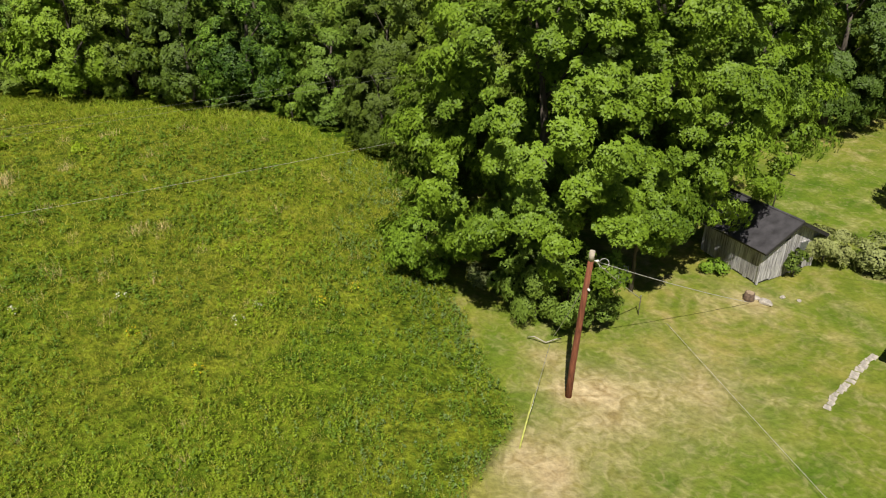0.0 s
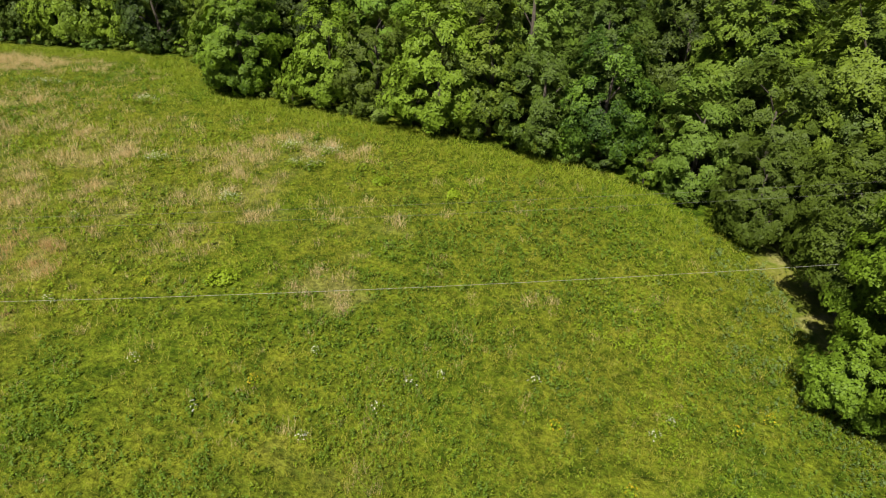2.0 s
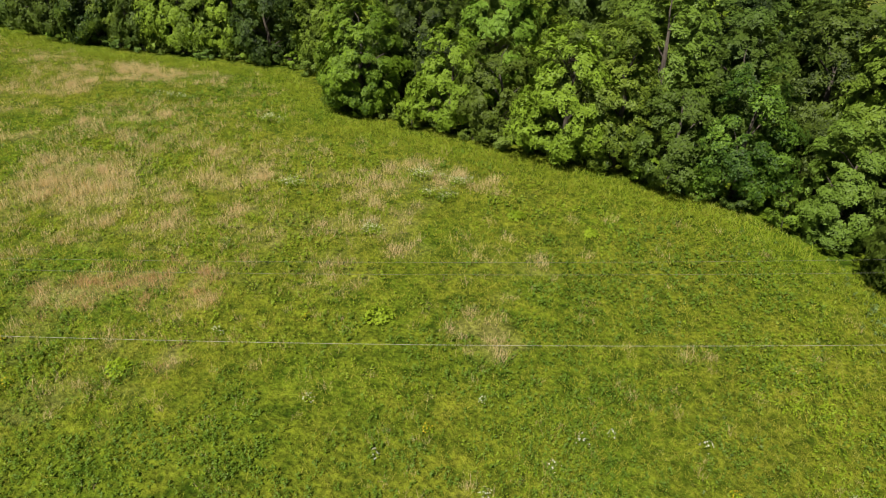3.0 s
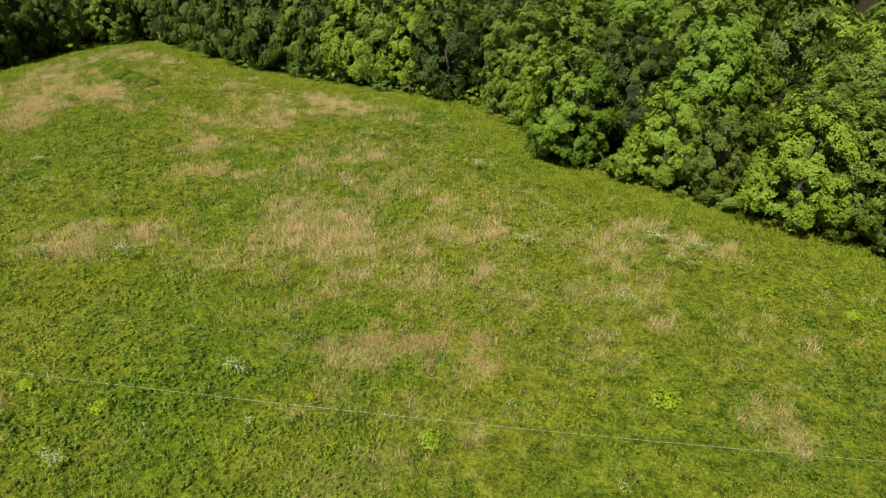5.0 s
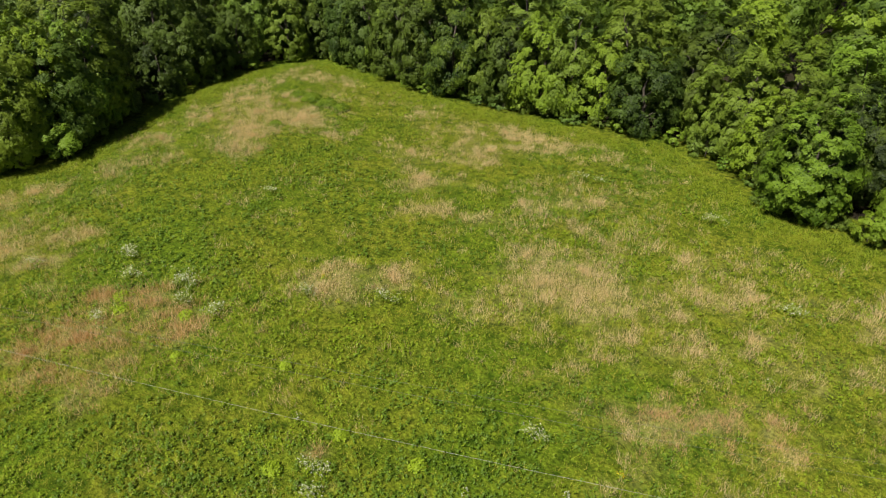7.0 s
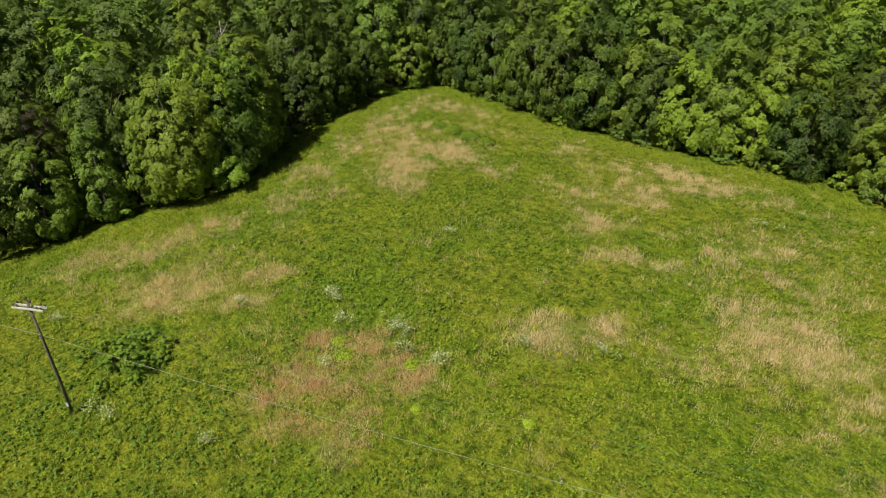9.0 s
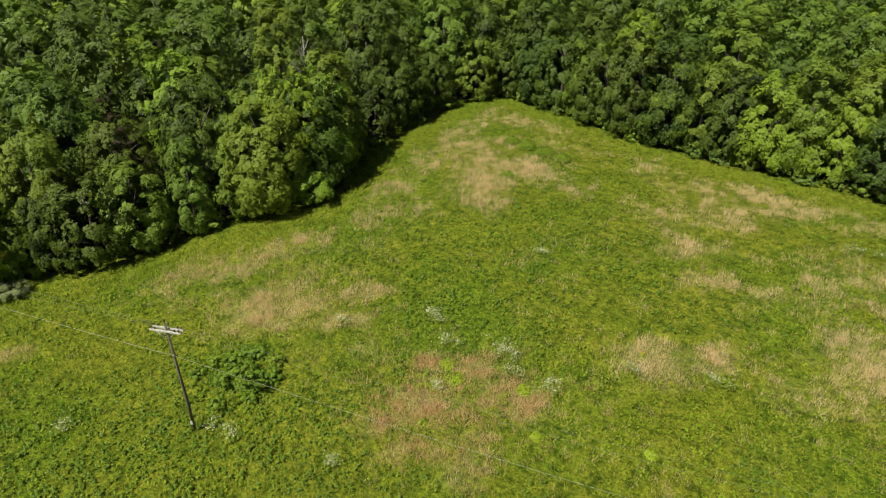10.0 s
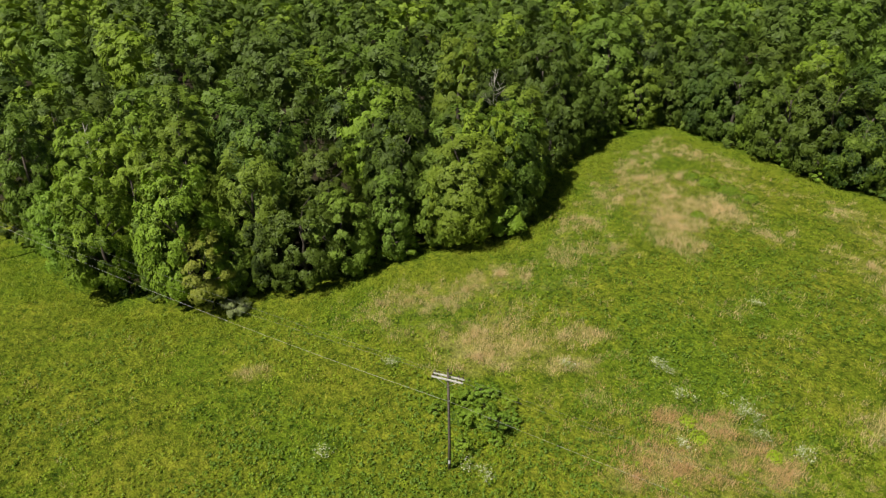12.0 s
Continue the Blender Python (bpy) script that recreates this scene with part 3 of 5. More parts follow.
def along(line, step, offset, r, jitter=0.8):
    """Spots along a line of the plan, that far to its right."""
    pts = np.array(line, float)
    seg = np.linalg.norm(np.diff(pts, axis=0), axis=1)
    at = np.concatenate([[0], np.cumsum(seg)])
    out = []
    s = step * 0.4
    while s < at[-1]:
        k = min(np.searchsorted(at, s, "right") - 1, len(seg) - 1)
        d = (pts[k + 1] - pts[k]) / seg[k]
        p = pts[k] + d * (s - at[k]) + np.array([d[1], -d[0]]) * (offset + r.uniform(-jitter, jitter))
        out.append((float(p[0]), float(p[1])))
        s += step * r.uniform(0.75, 1.3)
    return out


# edge trees: leafy down to the ground, 10 m; grown trees, 16 m; each kind once, then copied
EDGE = [tree(11, 9.5, 3.8, 0.1, 96, 0.80, 98, 0.37, LEAF_MID, "leafy broadleaf tree at the field's edge, green to the ground", slim=0.75, hollow=0.72, taper=2.2),
        tree(12, 10.5, 4.2, 0.2, 100, 0.85, 98, 0.38, LEAF_BRIGHT, "bright green broadleaf tree at the field's edge", slim=0.75, hollow=0.72, taper=1.9),
        tree(13, 9.0, 3.8, 0.1, 90, 0.80, 98, 0.36, LEAF_DARK, "dark green broadleaf tree at the field's edge", slim=0.75, hollow=0.72, taper=2.4),
        tree(14, 11.5, 3.6, 0.2, 100, 0.78, 98, 0.36, LEAF_MID, "slender broadleaf tree at the field's edge", slim=0.75, hollow=0.7, taper=1.5)]
TALL = [tree(21, 15.5, 5.2, 0.8, 124, 1.1, 70, 0.53, LEAF_MID, "tall broadleaf woodland tree with a full crown", slim=0.75, hollow=0.8, domed=1.0, loose=1.4, taper=2.5),
        tree(22, 16.5, 4.9, 0.8, 124, 1.02, 70, 0.51, LEAF_BRIGHT, "tall bright green woodland tree", slim=0.75, hollow=0.8, domed=1.0, loose=1.4, taper=2.1),
        tree(23, 14.0, 5.3, 0.6, 118, 1.12, 70, 0.53, LEAF_DARK, "tall dark green woodland tree with dense foliage", slim=0.75, hollow=0.8, domed=1.0, loose=1.4, taper=2.8),
        tree(24, 17.0, 4.6, 0.8, 124, 0.98, 70, 0.50, LEAF_MID, "tall woodland tree with a narrow crown", slim=0.75, hollow=0.8, domed=1.0, loose=1.4, taper=1.9)]
SHRUB = [tree(31, 2.4, 1.9, 0.0, 22, 0.42, 100, 0.26, LEAF_BUSH, "leafy shrub at the wood's edge", name="shrub", category="shrub", thick=0.04, slim=0.75),
         tree(32, 3.2, 1.8, 0.0, 24, 0.45, 100, 0.28, LEAF_BRIGHT, "bright green shrub at the wood's edge", name="shrub", category="shrub", thick=0.04, slim=0.75),
         tree(33, 2.0, 2.0, 0.0, 20, 0.4, 100, 0.26, LEAF_BUSH, "low dense shrub at the wood's edge", name="shrub", category="shrub", thick=0.04, slim=0.75)]
used = set()


def plant(kinds, k, x, y, scale, tall, r, group):
    t = kinds[k % len(kinds)]
    if t.name in used:
        t = again(t, x, y, r.uniform(0, 360), scale, tall)
    else:
        used.add(t.name)
        stand(t, x, y, r.uniform(0, 360), scale, tall)
    tagged(t, group=group)


r = np.random.default_rng(5)
LONE = [(-43.6, 48.4), (-126.0, -8.9), (-111.0, 20.5)]        # kept free for single trees that stand out
for k, (x, y) in enumerate(along(NORTH[1:7], 4.6, 2.3, r) + along(NORTH[6:], 4.6, 3.9, r)):
    if min(math.hypot(x - a, y - b) for a, b in LONE) < 3.2:
        continue
    grown = 1.0 + 0.45 * np.clip((-x - 52) / 40, 0, 1)
    plant(EDGE, int(r.integers(4) if x > -88 else r.choice([2, 2, 0])) if k > 3 else k, x, y, r.uniform(0.85, 1.12) * (0.5 + 0.5 * grown), grown / (0.5 + 0.5 * grown), r, "trees along the north wood")
for k, (x, y) in enumerate(along(NORTH, 7.0, 8.4, r, 1.5)):
    plant(TALL, int(r.choice([0, 2, 2, 3, 1])) if k > 3 else k, x, y, r.uniform(0.68, 1.0), r.uniform(0.85, 1.1), r, "trees along the north wood")
for k, (x, y) in enumerate(along(NORTH, 7.8, 15.5, r, 2.0)):
    plant(TALL, int(r.choice([0, 2, 2, 3, 1])), x, y, r.uniform(0.8, 1.15), r.uniform(0.88, 1.1), r, "trees along the north wood")
for k, (x, y) in enumerate(along(WEST, 5.4, 4.0, r)):
    if min(math.hypot(x - a, y - b) for a, b in LONE) < 2.8:
        continue
    # past y 26 only the dark kind: leaf colour stands in for shade there
    plant(EDGE, int(r.integers(4) if y < 26 else 2), x, y, r.uniform(0.75, 1.25), r.uniform(0.95, 1.4), r, "trees along the west wood")
for k, (x, y) in enumerate(along(WEST, 8.4, 9.0, r, 1.5)):
    # same dark leaves past y 26, in place of shade from the southern trees
    plant(TALL, int(r.integers(4) if y < 26 else 2), x, y, r.uniform(0.78, 1.08), r.uniform(1.02, 1.3), r, "trees along the west wood")
for k, (x, y) in enumerate(along(WEST, 9.0, 17.5, r, 2.2)):
    plant(TALL, int(r.integers(4)), x, y, r.uniform(0.8, 1.12), r.uniform(1.02, 1.3), r, "trees along the west wood")
for k, (x, y) in enumerate(along(NORTH[1:7], 2.9, 1.1, r, 0.5) + along(NORTH[6:], 2.9, 2.1, r, 0.6) + along(WEST, 4.4, 2.6, r, 0.9)):
    plant(SHRUB, int(r.integers(3)) if k > 2 else k, x, y, r.uniform(0.55, 1.15), r.uniform(0.6, 1.1), r, "shrubs along the wood's edge")


CORNER = [(-119, 60.5), (-116, 65.5), (-122, 66), (-125, 60), (-128, 68), (-113, 69), (-121, 73), (-131, 62), (-115, 75), (-129, 75)]
for k, (x, y) in enumerate(CORNER):
    plant(EDGE if k < 2 else TALL, 2 if k % 3 else 0, x, y, r.uniform(0.9, 1.1), 1.1, r, "trees in the wood's corner")


# the wood further back: one sheet of small crowns, past counting
def far_woods(name, leaf, seed, share, label):
    edge = np.array(NORTH + WEST)
    vs, fs, tones, n0 = [], [], [], 0
    for gx0 in np.arange(-285, -8, 9.2):
        for gy0 in np.arange(-75, 190, 9.2):
            r = np.random.default_rng([seed, int(gx0 * 10 + 5000), int(gy0 * 10 + 5000)])
            x, y = gx0 + r.uniform(-2.4, 2.4), gy0 + r.uniform(-2.4, 2.4)
            pick = r.random()
            gap = np.min(np.hypot(edge[:, 0] - x, edge[:, 1] - y))
            if inside(FIELD, x, y) or gap < 20.0 or math.hypot(x + 69, y + 29) > 225 or y < -48 or (y > 92 and x > -22) or not share[0] <= pick < share[1]:
                continue
            tall = r.uniform(12, 20)
            wide = r.uniform(3.5, 4.9)
            lobes = lobes_of(r, 40, tall * 0.25, tall - 0.6, wide * 0.92, 1.15, hollow=0.85, taper=r.uniform(1.6, 2.6))
            v, f = crown_arrays(r, lobes, 24, 0.9, 0.3, 0.8, spray=8, domed=1.1, loose=1.9)
            tones.append(np.full(len(v), r.uniform(-0.6, 0.75)))
            vs.append(v + np.array([x, y, hz(x, y)]))
            fs.append(f + n0)
            n0 += len(v)
    ob = from_arrays(name, np.concatenate(vs), np.concatenate(fs), leaf)
    ob.data.attributes.new("tone", "FLOAT", "POINT").data.foreach_set("value", np.concatenate(tones).astype(np.float32))
    tagged(ob, label, "woods", kind="stuff")


far_woods("woods", FAR_MID, 41, (0.0, 0.45), "mid-green treetops of the wood stretching away")
far_woods("woods", FAR_DARK, 41, (0.45, 0.8), "dark green treetops of the wood stretching away")
far_woods("woods", FAR_BRIGHT, 41, (0.8, 1.0), "light green treetops of the wood stretching away")


# single trees that stand out along the edge, and dead wood among the crowns
lone = tree(71, 11.5, 4.2, 0.2, 110, 0.8, 150, 0.38, LEAF_LIME, "lone bright lime-green tree standing out of the north wood", slim=0.7, hollow=0.6, taper=2.0)
stand(lone, LONE[0][0], LONE[0][1], 40)
olive = tree(72, 9.2, 3.2, 0.5, 44, 0.75, 170, 0.32, LEAF_OLIVE, "olive-green thin-leaved tree at the west wood's edge", slim=0.6, hollow=0.35)
stand(olive, LONE[1][0], LONE[1][1], 0)
low = tree(73, 4.4, 2.4, 0.1, 24, 0.75, 240, 0.36, LEAF_BRIGHT, "low leafy tree reaching out of the west wood", slim=0.7)
stand(low, LONE[2][0], LONE[2][1], 0)
for k, (x, y) in enumerate([(-114.0, 22.5), (-115.5, 27.5), (-114.5, 17.0)]):
    tagged(again(TALL[(k + 2) % 4], x, y, 80 * k, 0.95, 1.0), group="trees along the west wood")


def snag(x, y, tall, seed):
    q = np.random.default_rng(seed)
    thing = tagged(new("dead_tree"), "bare pale dead tree among the green crowns", "dead tree", "dead trees in the west wood")
    thing.location = (x, y, hz(x, y))
    bm = bmesh.new()
    tube(bm, [(0, 0, -0.3), (0.1, 0, tall * 0.5), (0.25, 0.1, tall)], [0.2, 0.13, 0.03], 8)
    part("trunk", bm, BARK_PALE, thing)
    for k in range(16):
        z = tall * q.uniform(0.5, 0.95)
        a = q.uniform(0, math.tau)
        l = q.uniform(1.2, 3.4) * (1.3 - 0.6 * z / tall)
        e = Vector((0.2 + math.cos(a) * l, 0.1 + math.sin(a) * l, z + l * q.uniform(0.3, 0.9)))
        s = Vector((0.1 + 0.15 * z / tall, 0.03, z))
        bm = bmesh.new()
        tube(bm, [s, s.lerp(e, 0.5) + Vector((0, 0, -0.1)), e], [0.06, 0.04, 0.012], 5)
        m2 = s.lerp(e, 0.55)
        for _ in range(2):
            tube(bm, [m2, m2 + Vector((q.normal() * 0.4, q.normal() * 0.4, q.uniform(0.2, 0.8)))], [0.025, 0.008], 4)
        part("branch", bm, BARK_PALE, thing)


snag(-121.5, 29.0, 15.0, 5)
snag(-144.6, -11.8, 15.5, 6)


# ---- the yard: big trees over the lane, bushes ----
W1 = tree(51, 15.5, 7.4, 1.7, 400, 0.66, 150, 0.33, LEAF_BIG, "large bright green tree with drooping leaves beside the lane", name="tree", droop=0.8, slim=0.6, thick=0.33, hollow=0.35, shape=0.7)
stand(W1, 4.6, 26.6, 20)
W2 = tree(52, 18.0, 7.5, 2.2, 420, 0.68, 148, 0.33, LEAF_BIG, "large spreading tree over the old shed", name="tree", droop=0.8, slim=0.6, thick=0.38, hollow=0.35, shape=0.82)
stand(W2, 10.2, 29.0, 110)
W3 = tree(53, 4.4, 2.7, 0.1, 26, 0.85, 330, 0.32, LEAF_LIME, "low bright green tree at the meadow's edge", name="tree", droop=0.8, slim=0.6, thick=0.12)
stand(W3, -0.7, 25.9, 0, 0.84)
W4 = tree(54, 8.0, 3.0, 0.3, 32, 1.0, 330, 0.26, LEAF_DARK, "dark green tree in the shade by the lane", name="tree", thick=0.15, slim=0.7)
stand(W4, 0.2, 33.0, 0)
# Added to shade the lawn, in place of a low limb of W2.
W5 = tree(61, 6.8, 2.9, 2.5, 34, 0.8, 330, 0.33, LEAF_BIG, "small bright green tree added to stand in for the large crown's overhang", name="tree", droop=0.8, slim=0.6, thick=0.1)
stand(W5, 8.6, 24.7, 0)
tagged(again(W5, 4.0, 24.8, 120, 0.9), "young bright green tree under the large crowns")
B1 = tree(55, 3.7, 2.2, 0.0, 30, 0.55, 260, 0.24, LEAF_BUSH, "dense green bush behind the red pole", name="bush", category="bush", thick=0.06, slim=0.7)
stand(B1, 5.2, 22.5, 0, 0.86, 1.15)
B2 = tree(56, 2.6, 1.7, 0.0, 22, 0.45, 200, 0.22, LEAF_BUSH, "tangled bush by the lane", name="bush", category="bush", thick=0.05, slim=0.7)
stand(B2, 3.4, 23.8, 0)
tagged(again(B1, 3.9, 22.6, 140, 0.72, 1.5), "dense leafy bush beside the lane")
tagged(again(B2, 6.3, 22.2, 60, 0.7), "low tangled bush behind the red pole")
B3 = tree(57, 2.3, 2.0, 0.0, 26, 0.5, 260, 0.2, LEAF_PALE, "flowering shrub with pale blossom beside the shed", name="bush", category="bush", thick=0.05, slim=0.7)
stand(B3, 18.5, 26.6, 0, 0.72, 1.15)
B4 = tree(58, 1.5, 1.1, 0.0, 14, 0.4, 200, 0.2, LEAF_PALE, "low pale bush in front of the trees", name="bush", category="bush", thick=0.03, slim=0.7)
stand(B4, 6.6, 23.0, 0)
tagged(again(B4, 20.6, 25.6, 90, 1.2), "low blossoming bush beside the shed")
V1 = tree(59, 1.6, 0.7, 0.0, 12, 0.3, 170, 0.16, LEAF_BUSH, "dark green vine climbing the shed's front", name="vine", category="vine", thick=0.03, slim=0.7)
stand(V1, 16.55, 25.55, 0)
V2 = tree(60, 0.7, 0.75, 0.0, 11, 0.26, 150, 0.15, LEAF_BRIGHT, "low lime-green shrub at the shed's wall", name="shrub", category="shrub", thick=0.02, slim=0.7)
stand(V2, 13.05, 26.1, 0)
tagged(again(B4, 1.6, 25.0, 190, 0.7), "low scrub beside the lane")
for k, (x, y, s) in enumerate([(21.5, 42.5, 0.8), (27, 43, 0.9), (33, 45, 1.0), (24, 49, 1.0), (16, 44, 0.9), (10, 43, 0.8), (38, 40, 0.9), (31, 51, 1.1), (4, 40, 0.8), (3, 47, 1.0), (11, 51, 1.0), (-2, 54, 1.0), (18, 55, 1.1), (-3, 43, 0.75), (-5, 48, 0.9), (1, 43.5, 0.8), (7, 46, 0.9), (-8, 52, 1.0), (6, 37.5, 0.7), (0.5, 37.5, 0.6), (15, 48, 1.0), (22, 55, 1.0), (1.5, 57, 1.0), (-12, 58, 1.0), (6, 60, 1.1), (-5, 62, 1.1), (12, 62, 1.1), (-3.5, 38.6, 0.5)]):
    tagged(again(TALL[(0, 2, 3, 2)[k % 4]], x, y, 77 * k, s), group="trees behind the yard")
tagged(again(EDGE[2], 25.5, 31.2, 0, 0.35), "small dark green tree on the lawn")


# ---- shed ----
def shed():
    thing = new("shed")
    tagged(thing, "small weathered grey board shed with a dark felt gable roof", "shed")
    w, d, eave, ridge = 3.5, 3.5, 1.95, 2.9
    # plank walls: boards side by side, each its own piece
    def board(name, x, y, z0, z1a, z1b, width, turn, parent):
        bm = bmesh.new()
        t = 0.012
        m = pose(x, y, 0, 0, 0, turn)
        c = [(-width / 2, z0, z1a), (width / 2, z0, z1b)]
        for co in [m @ Vector((cx, sy, z)) for sy in (-t, t) for cx, za, zb in c for z in (za, zb)]:
            bm.verts.new(co)
        bmesh.ops.convex_hull(bm, input=bm.verts)
        return part(name, bm, BOARD, parent)
    walls = []
    for name in ("front_wall", "back_wall", "side_wall", "side_wall"):
        bm = bmesh.new()
        k = len(walls)
        if k < 2:
            y = 0.03 if k == 0 else d - 0.03
            vs = [bm.verts.new((x, y + dy, z)) for dy in (-0.012, 0.012) for x, z in ((0.02, 0), (w - 0.02, 0), (w - 0.02, eave), (w / 2, ridge - 0.05), (0.02, eave))]
        else:
            x = 0.03 if k == 2 else w - 0.03
            vs = [bm.verts.new((x + dx, y, z)) for dx in (-0.012, 0.012) for y, z in ((0.04, 0), (d - 0.04, 0), (d - 0.04, eave), (0.04, eave))]
        bmesh.ops.convex_hull(bm, input=bm.verts)
        walls.append(part(name, bm, ROOF_DARK, thing, "dark inner lining seen between boards"))
    def top(x):
        return eave + (ridge - eave) * (1 - abs(x - w / 2) / (w / 2))
    n = 17
    for i in range(n):
        x0, x1 = w * i / n + 0.006, w * (i + 1) / n - 0.006
        for k, y in ((0, 0.0), (1, d)):
            low = r.uniform(0.0, 0.12)
            if k == 0 and 3.0 < i < 8.0:
                continue
            board("board", (x0 + x1) / 2, y, low, top(x0) - 0.02, top(x1) - 0.02, x1 - x0, 0, walls[k])
    n = 17
    for i in range(n):
        y0, y1 = d * i / n + 0.006, d * (i + 1) / n - 0.006
        for k, x in ((2, 0.0), (3, w)):
            board("board", x, (y0 + y1) / 2, r.uniform(0.0, 0.14), eave, eave, y1 - y0, 90, walls[k])
    # plank door in the front, with a ledge
    door = part("door", (lambda bm: (box(bm, pose(w * 0.33, -0.02, 0.92), 0.82, 0.035, 1.75, 0.005), bm)[1])(bmesh.new()), BOARD, thing, "closed plank door of weathered boards")
    for i in range(5):
        board("plank", w * 0.33 - 0.33 + 0.165 * i, -0.045, 0.06, 1.8, 1.8, 0.155, 0, door)
    part("hinge", (lambda bm: (box(bm, pose(w * 0.33 - 0.2, -0.065, 1.5), 0.36, 0.01, 0.04), bm)[1])(bmesh.new()), STEEL, door)
    part("lintel", (lambda bm: (box(bm, pose(w * 0.33, -0.02, 1.88), 1.0, 0.04, 0.14, 0.005), bm)[1])(bmesh.new()), BOARD, thing)
    part("corner_post", (lambda bm: (box(bm, pose(-0.02, -0.02, eave / 2), 0.1, 0.1, eave, 0.008), bm)[1])(bmesh.new()), BOARD, thing)
    part("corner_post", (lambda bm: (box(bm, pose(w + 0.02, -0.02, eave / 2), 0.1, 0.1, eave, 0.008), bm)[1])(bmesh.new()), BOARD, thing)
    win = part("window", (lambda bm: (box(bm, pose(w * 0.76, -0.02, 1.3), 0.62, 0.05, 0.7, 0.01), bm)[1])(bmesh.new()), BOARD, thing)
    part("pane", (lambda bm: (box(bm, pose(w * 0.76, -0.048, 1.3), 0.5, 0.01, 0.58), bm)[1])(bmesh.new()), plain("dusty_pane", (0.12, 0.13, 0.13), 0.2), win)
    # roof slopes with overhang, battened felt strips
    run = math.hypot(w / 2 + 0.3, (ridge - eave) * (w / 2 + 0.3) / (w / 2))
    ang = math.degrees(math.atan2(ridge - eave, w / 2))
    for sgn in (-1, 1):
        m = pose(w / 2, d / 2, ridge + 0.05) @ pose(0, 0, 0, 0, ang * sgn, 0)
        slope = part("roof_slope", (lambda bm: (box(bm, m @ pose(sgn * run / 2, 0, 0), run, d + 0.7, 0.05, 0.008), bm)[1])(bmesh.new()), ROOFING, thing)
        for i in range(6):
            part("roofing_strip", (lambda bm: (box(bm, m @ pose(sgn * run / 2, -d / 2 - 0.35 + (d + 0.7) * (i + 0.5) / 6, 0.032 + 0.006 * (i % 2)), run + 0.02, (d + 0.7) / 6 + 0.03, 0.012), bm)[1])(bmesh.new()), ROOFING, slope)
        part("barge_board", (lambda bm: (box(bm, m @ pose(sgn * run / 2, -d / 2 - 0.36, -0.06), run, 0.03, 0.13), bm)[1])(bmesh.new()), ROOF_DARK, slope)
        part("fascia", (lambda bm: (box(bm, m @ pose(sgn * (run + 0.012), 0, -0.03), 0.02, d + 0.7, 0.12), bm)[1])(bmesh.new()), ROOF_DARK, slope)
    part("ridge_cap", (lambda bm: (tube(bm, [(w / 2, -0.36, ridge + 0.085), (w / 2, d + 0.36, ridge + 0.085)], [0.06, 0.06], 8), bm)[1])(bmesh.new()), ROOFING, thing)
    part("gable_vent", (lambda bm: (box(bm, pose(w / 2, -0.03, 2.45), 0.3, 0.03, 0.3), bm)[1])(bmesh.new()), ROOF_DARK, thing)
    return thing


SHED = shed()
SHED.matrix_basis = pose(14.55, 24.95, hz(15.5, 27) - 0.1, 0, 0, 24)


# ---- poles and lines ----
def thing_of(name, label, category):
    return tagged(new(name), label, category)


def tube_part(name, points, radii, mat, parent, sides=8, label=""):
    bm = bmesh.new()
    tube(bm, points, radii, sides)
    return part(name, bm, mat, parent, label)


def box_part(name, m, x, y, z, mat, parent, bevel=0.0, label=""):
    bm = bmesh.new()
    box(bm, m, x, y, z, bevel)
    return part(name, bm, mat, parent, label)


RX, RY = 4.42, 17.94
RZ = hz(RX, RY)
red = thing_of("utility_pole", "red-brown wooden pole with a pale top standing on worn grass", "pole")
red.location = (RX, RY, RZ)
tube_part("pole", [(0, 0, -0.5), (0.09, 0, 1.5), (0.26, 0, 4), (0.405, 0, 5.78)], [0.125, 0.12, 0.108, 0.095], POLE_RED, red, 14)
tube_part("pole_top", [(0.403, 0, 5.77), (0.43, 0, 6.12)], [0.096, 0.092], plain("bleached_pole_top", (0.5, 0.43, 0.34), 0.9), red, 14, "bleached pole top")
tube_part("insulator", [(0.36, -0.04, 4.72), (0.38, -0.13, 4.72), (0.4, -0.18, 4.72)], [0.02, 0.045, 0.03], PLASTIC, red, 8)
tube_part("insulator", [(0.53, 0.06, 5.7), (0.67, 0.03, 5.72)], [0.03, 0.05], PLASTIC, red, 8)
tube_part("bracket", [(0.5, 0.05, 5.72), (0.6, -0.05, 5.74), (0.72, 0.0, 5.7)], [0.015, 0.015, 0.015], STEEL, red, 6)


def hang(points_a, points_b, sag, n=25):
    a, b = Vector(points_a), Vector(points_b)
    return [a.lerp(b, k / n) - Vector((0, 0, 4 * sag * (k / n) * (1 - k / n))) for k in range(n + 1)]


def line(name, a, b, sag, radius, mat, label, category="cable"):
    ob = tube_part(name, hang(a, b, sag), [radius] * 26, mat, None, 6)
    return tagged(ob, label, category)


tube_part("cable_coil", [(0.85 + 0.17 * math.cos(k * 0.63), 0.02 + 0.05 * math.sin(k * 0.63), 5.62 + 0.17 * math.sin(k * 0.63)) for k in range(11)], [0.012] * 11, WIRE, red, 5, "loose pale coil of cable")
top = Vector((RX + 0.55, RY + 0.05, RZ + 5.72))
line("service_cable", top, (8.45, 22.9, hz(8.45, 22.9) + 0.85), 0.05, 0.02, WIRE, "pale service cable slung from the red pole")
line("service_cable", top, (13.6, 23.5, hz(13.6, 23.5) + 0.1), 0.1, 0.014, WIRE, "pale cable running down from the pole towards the stump")
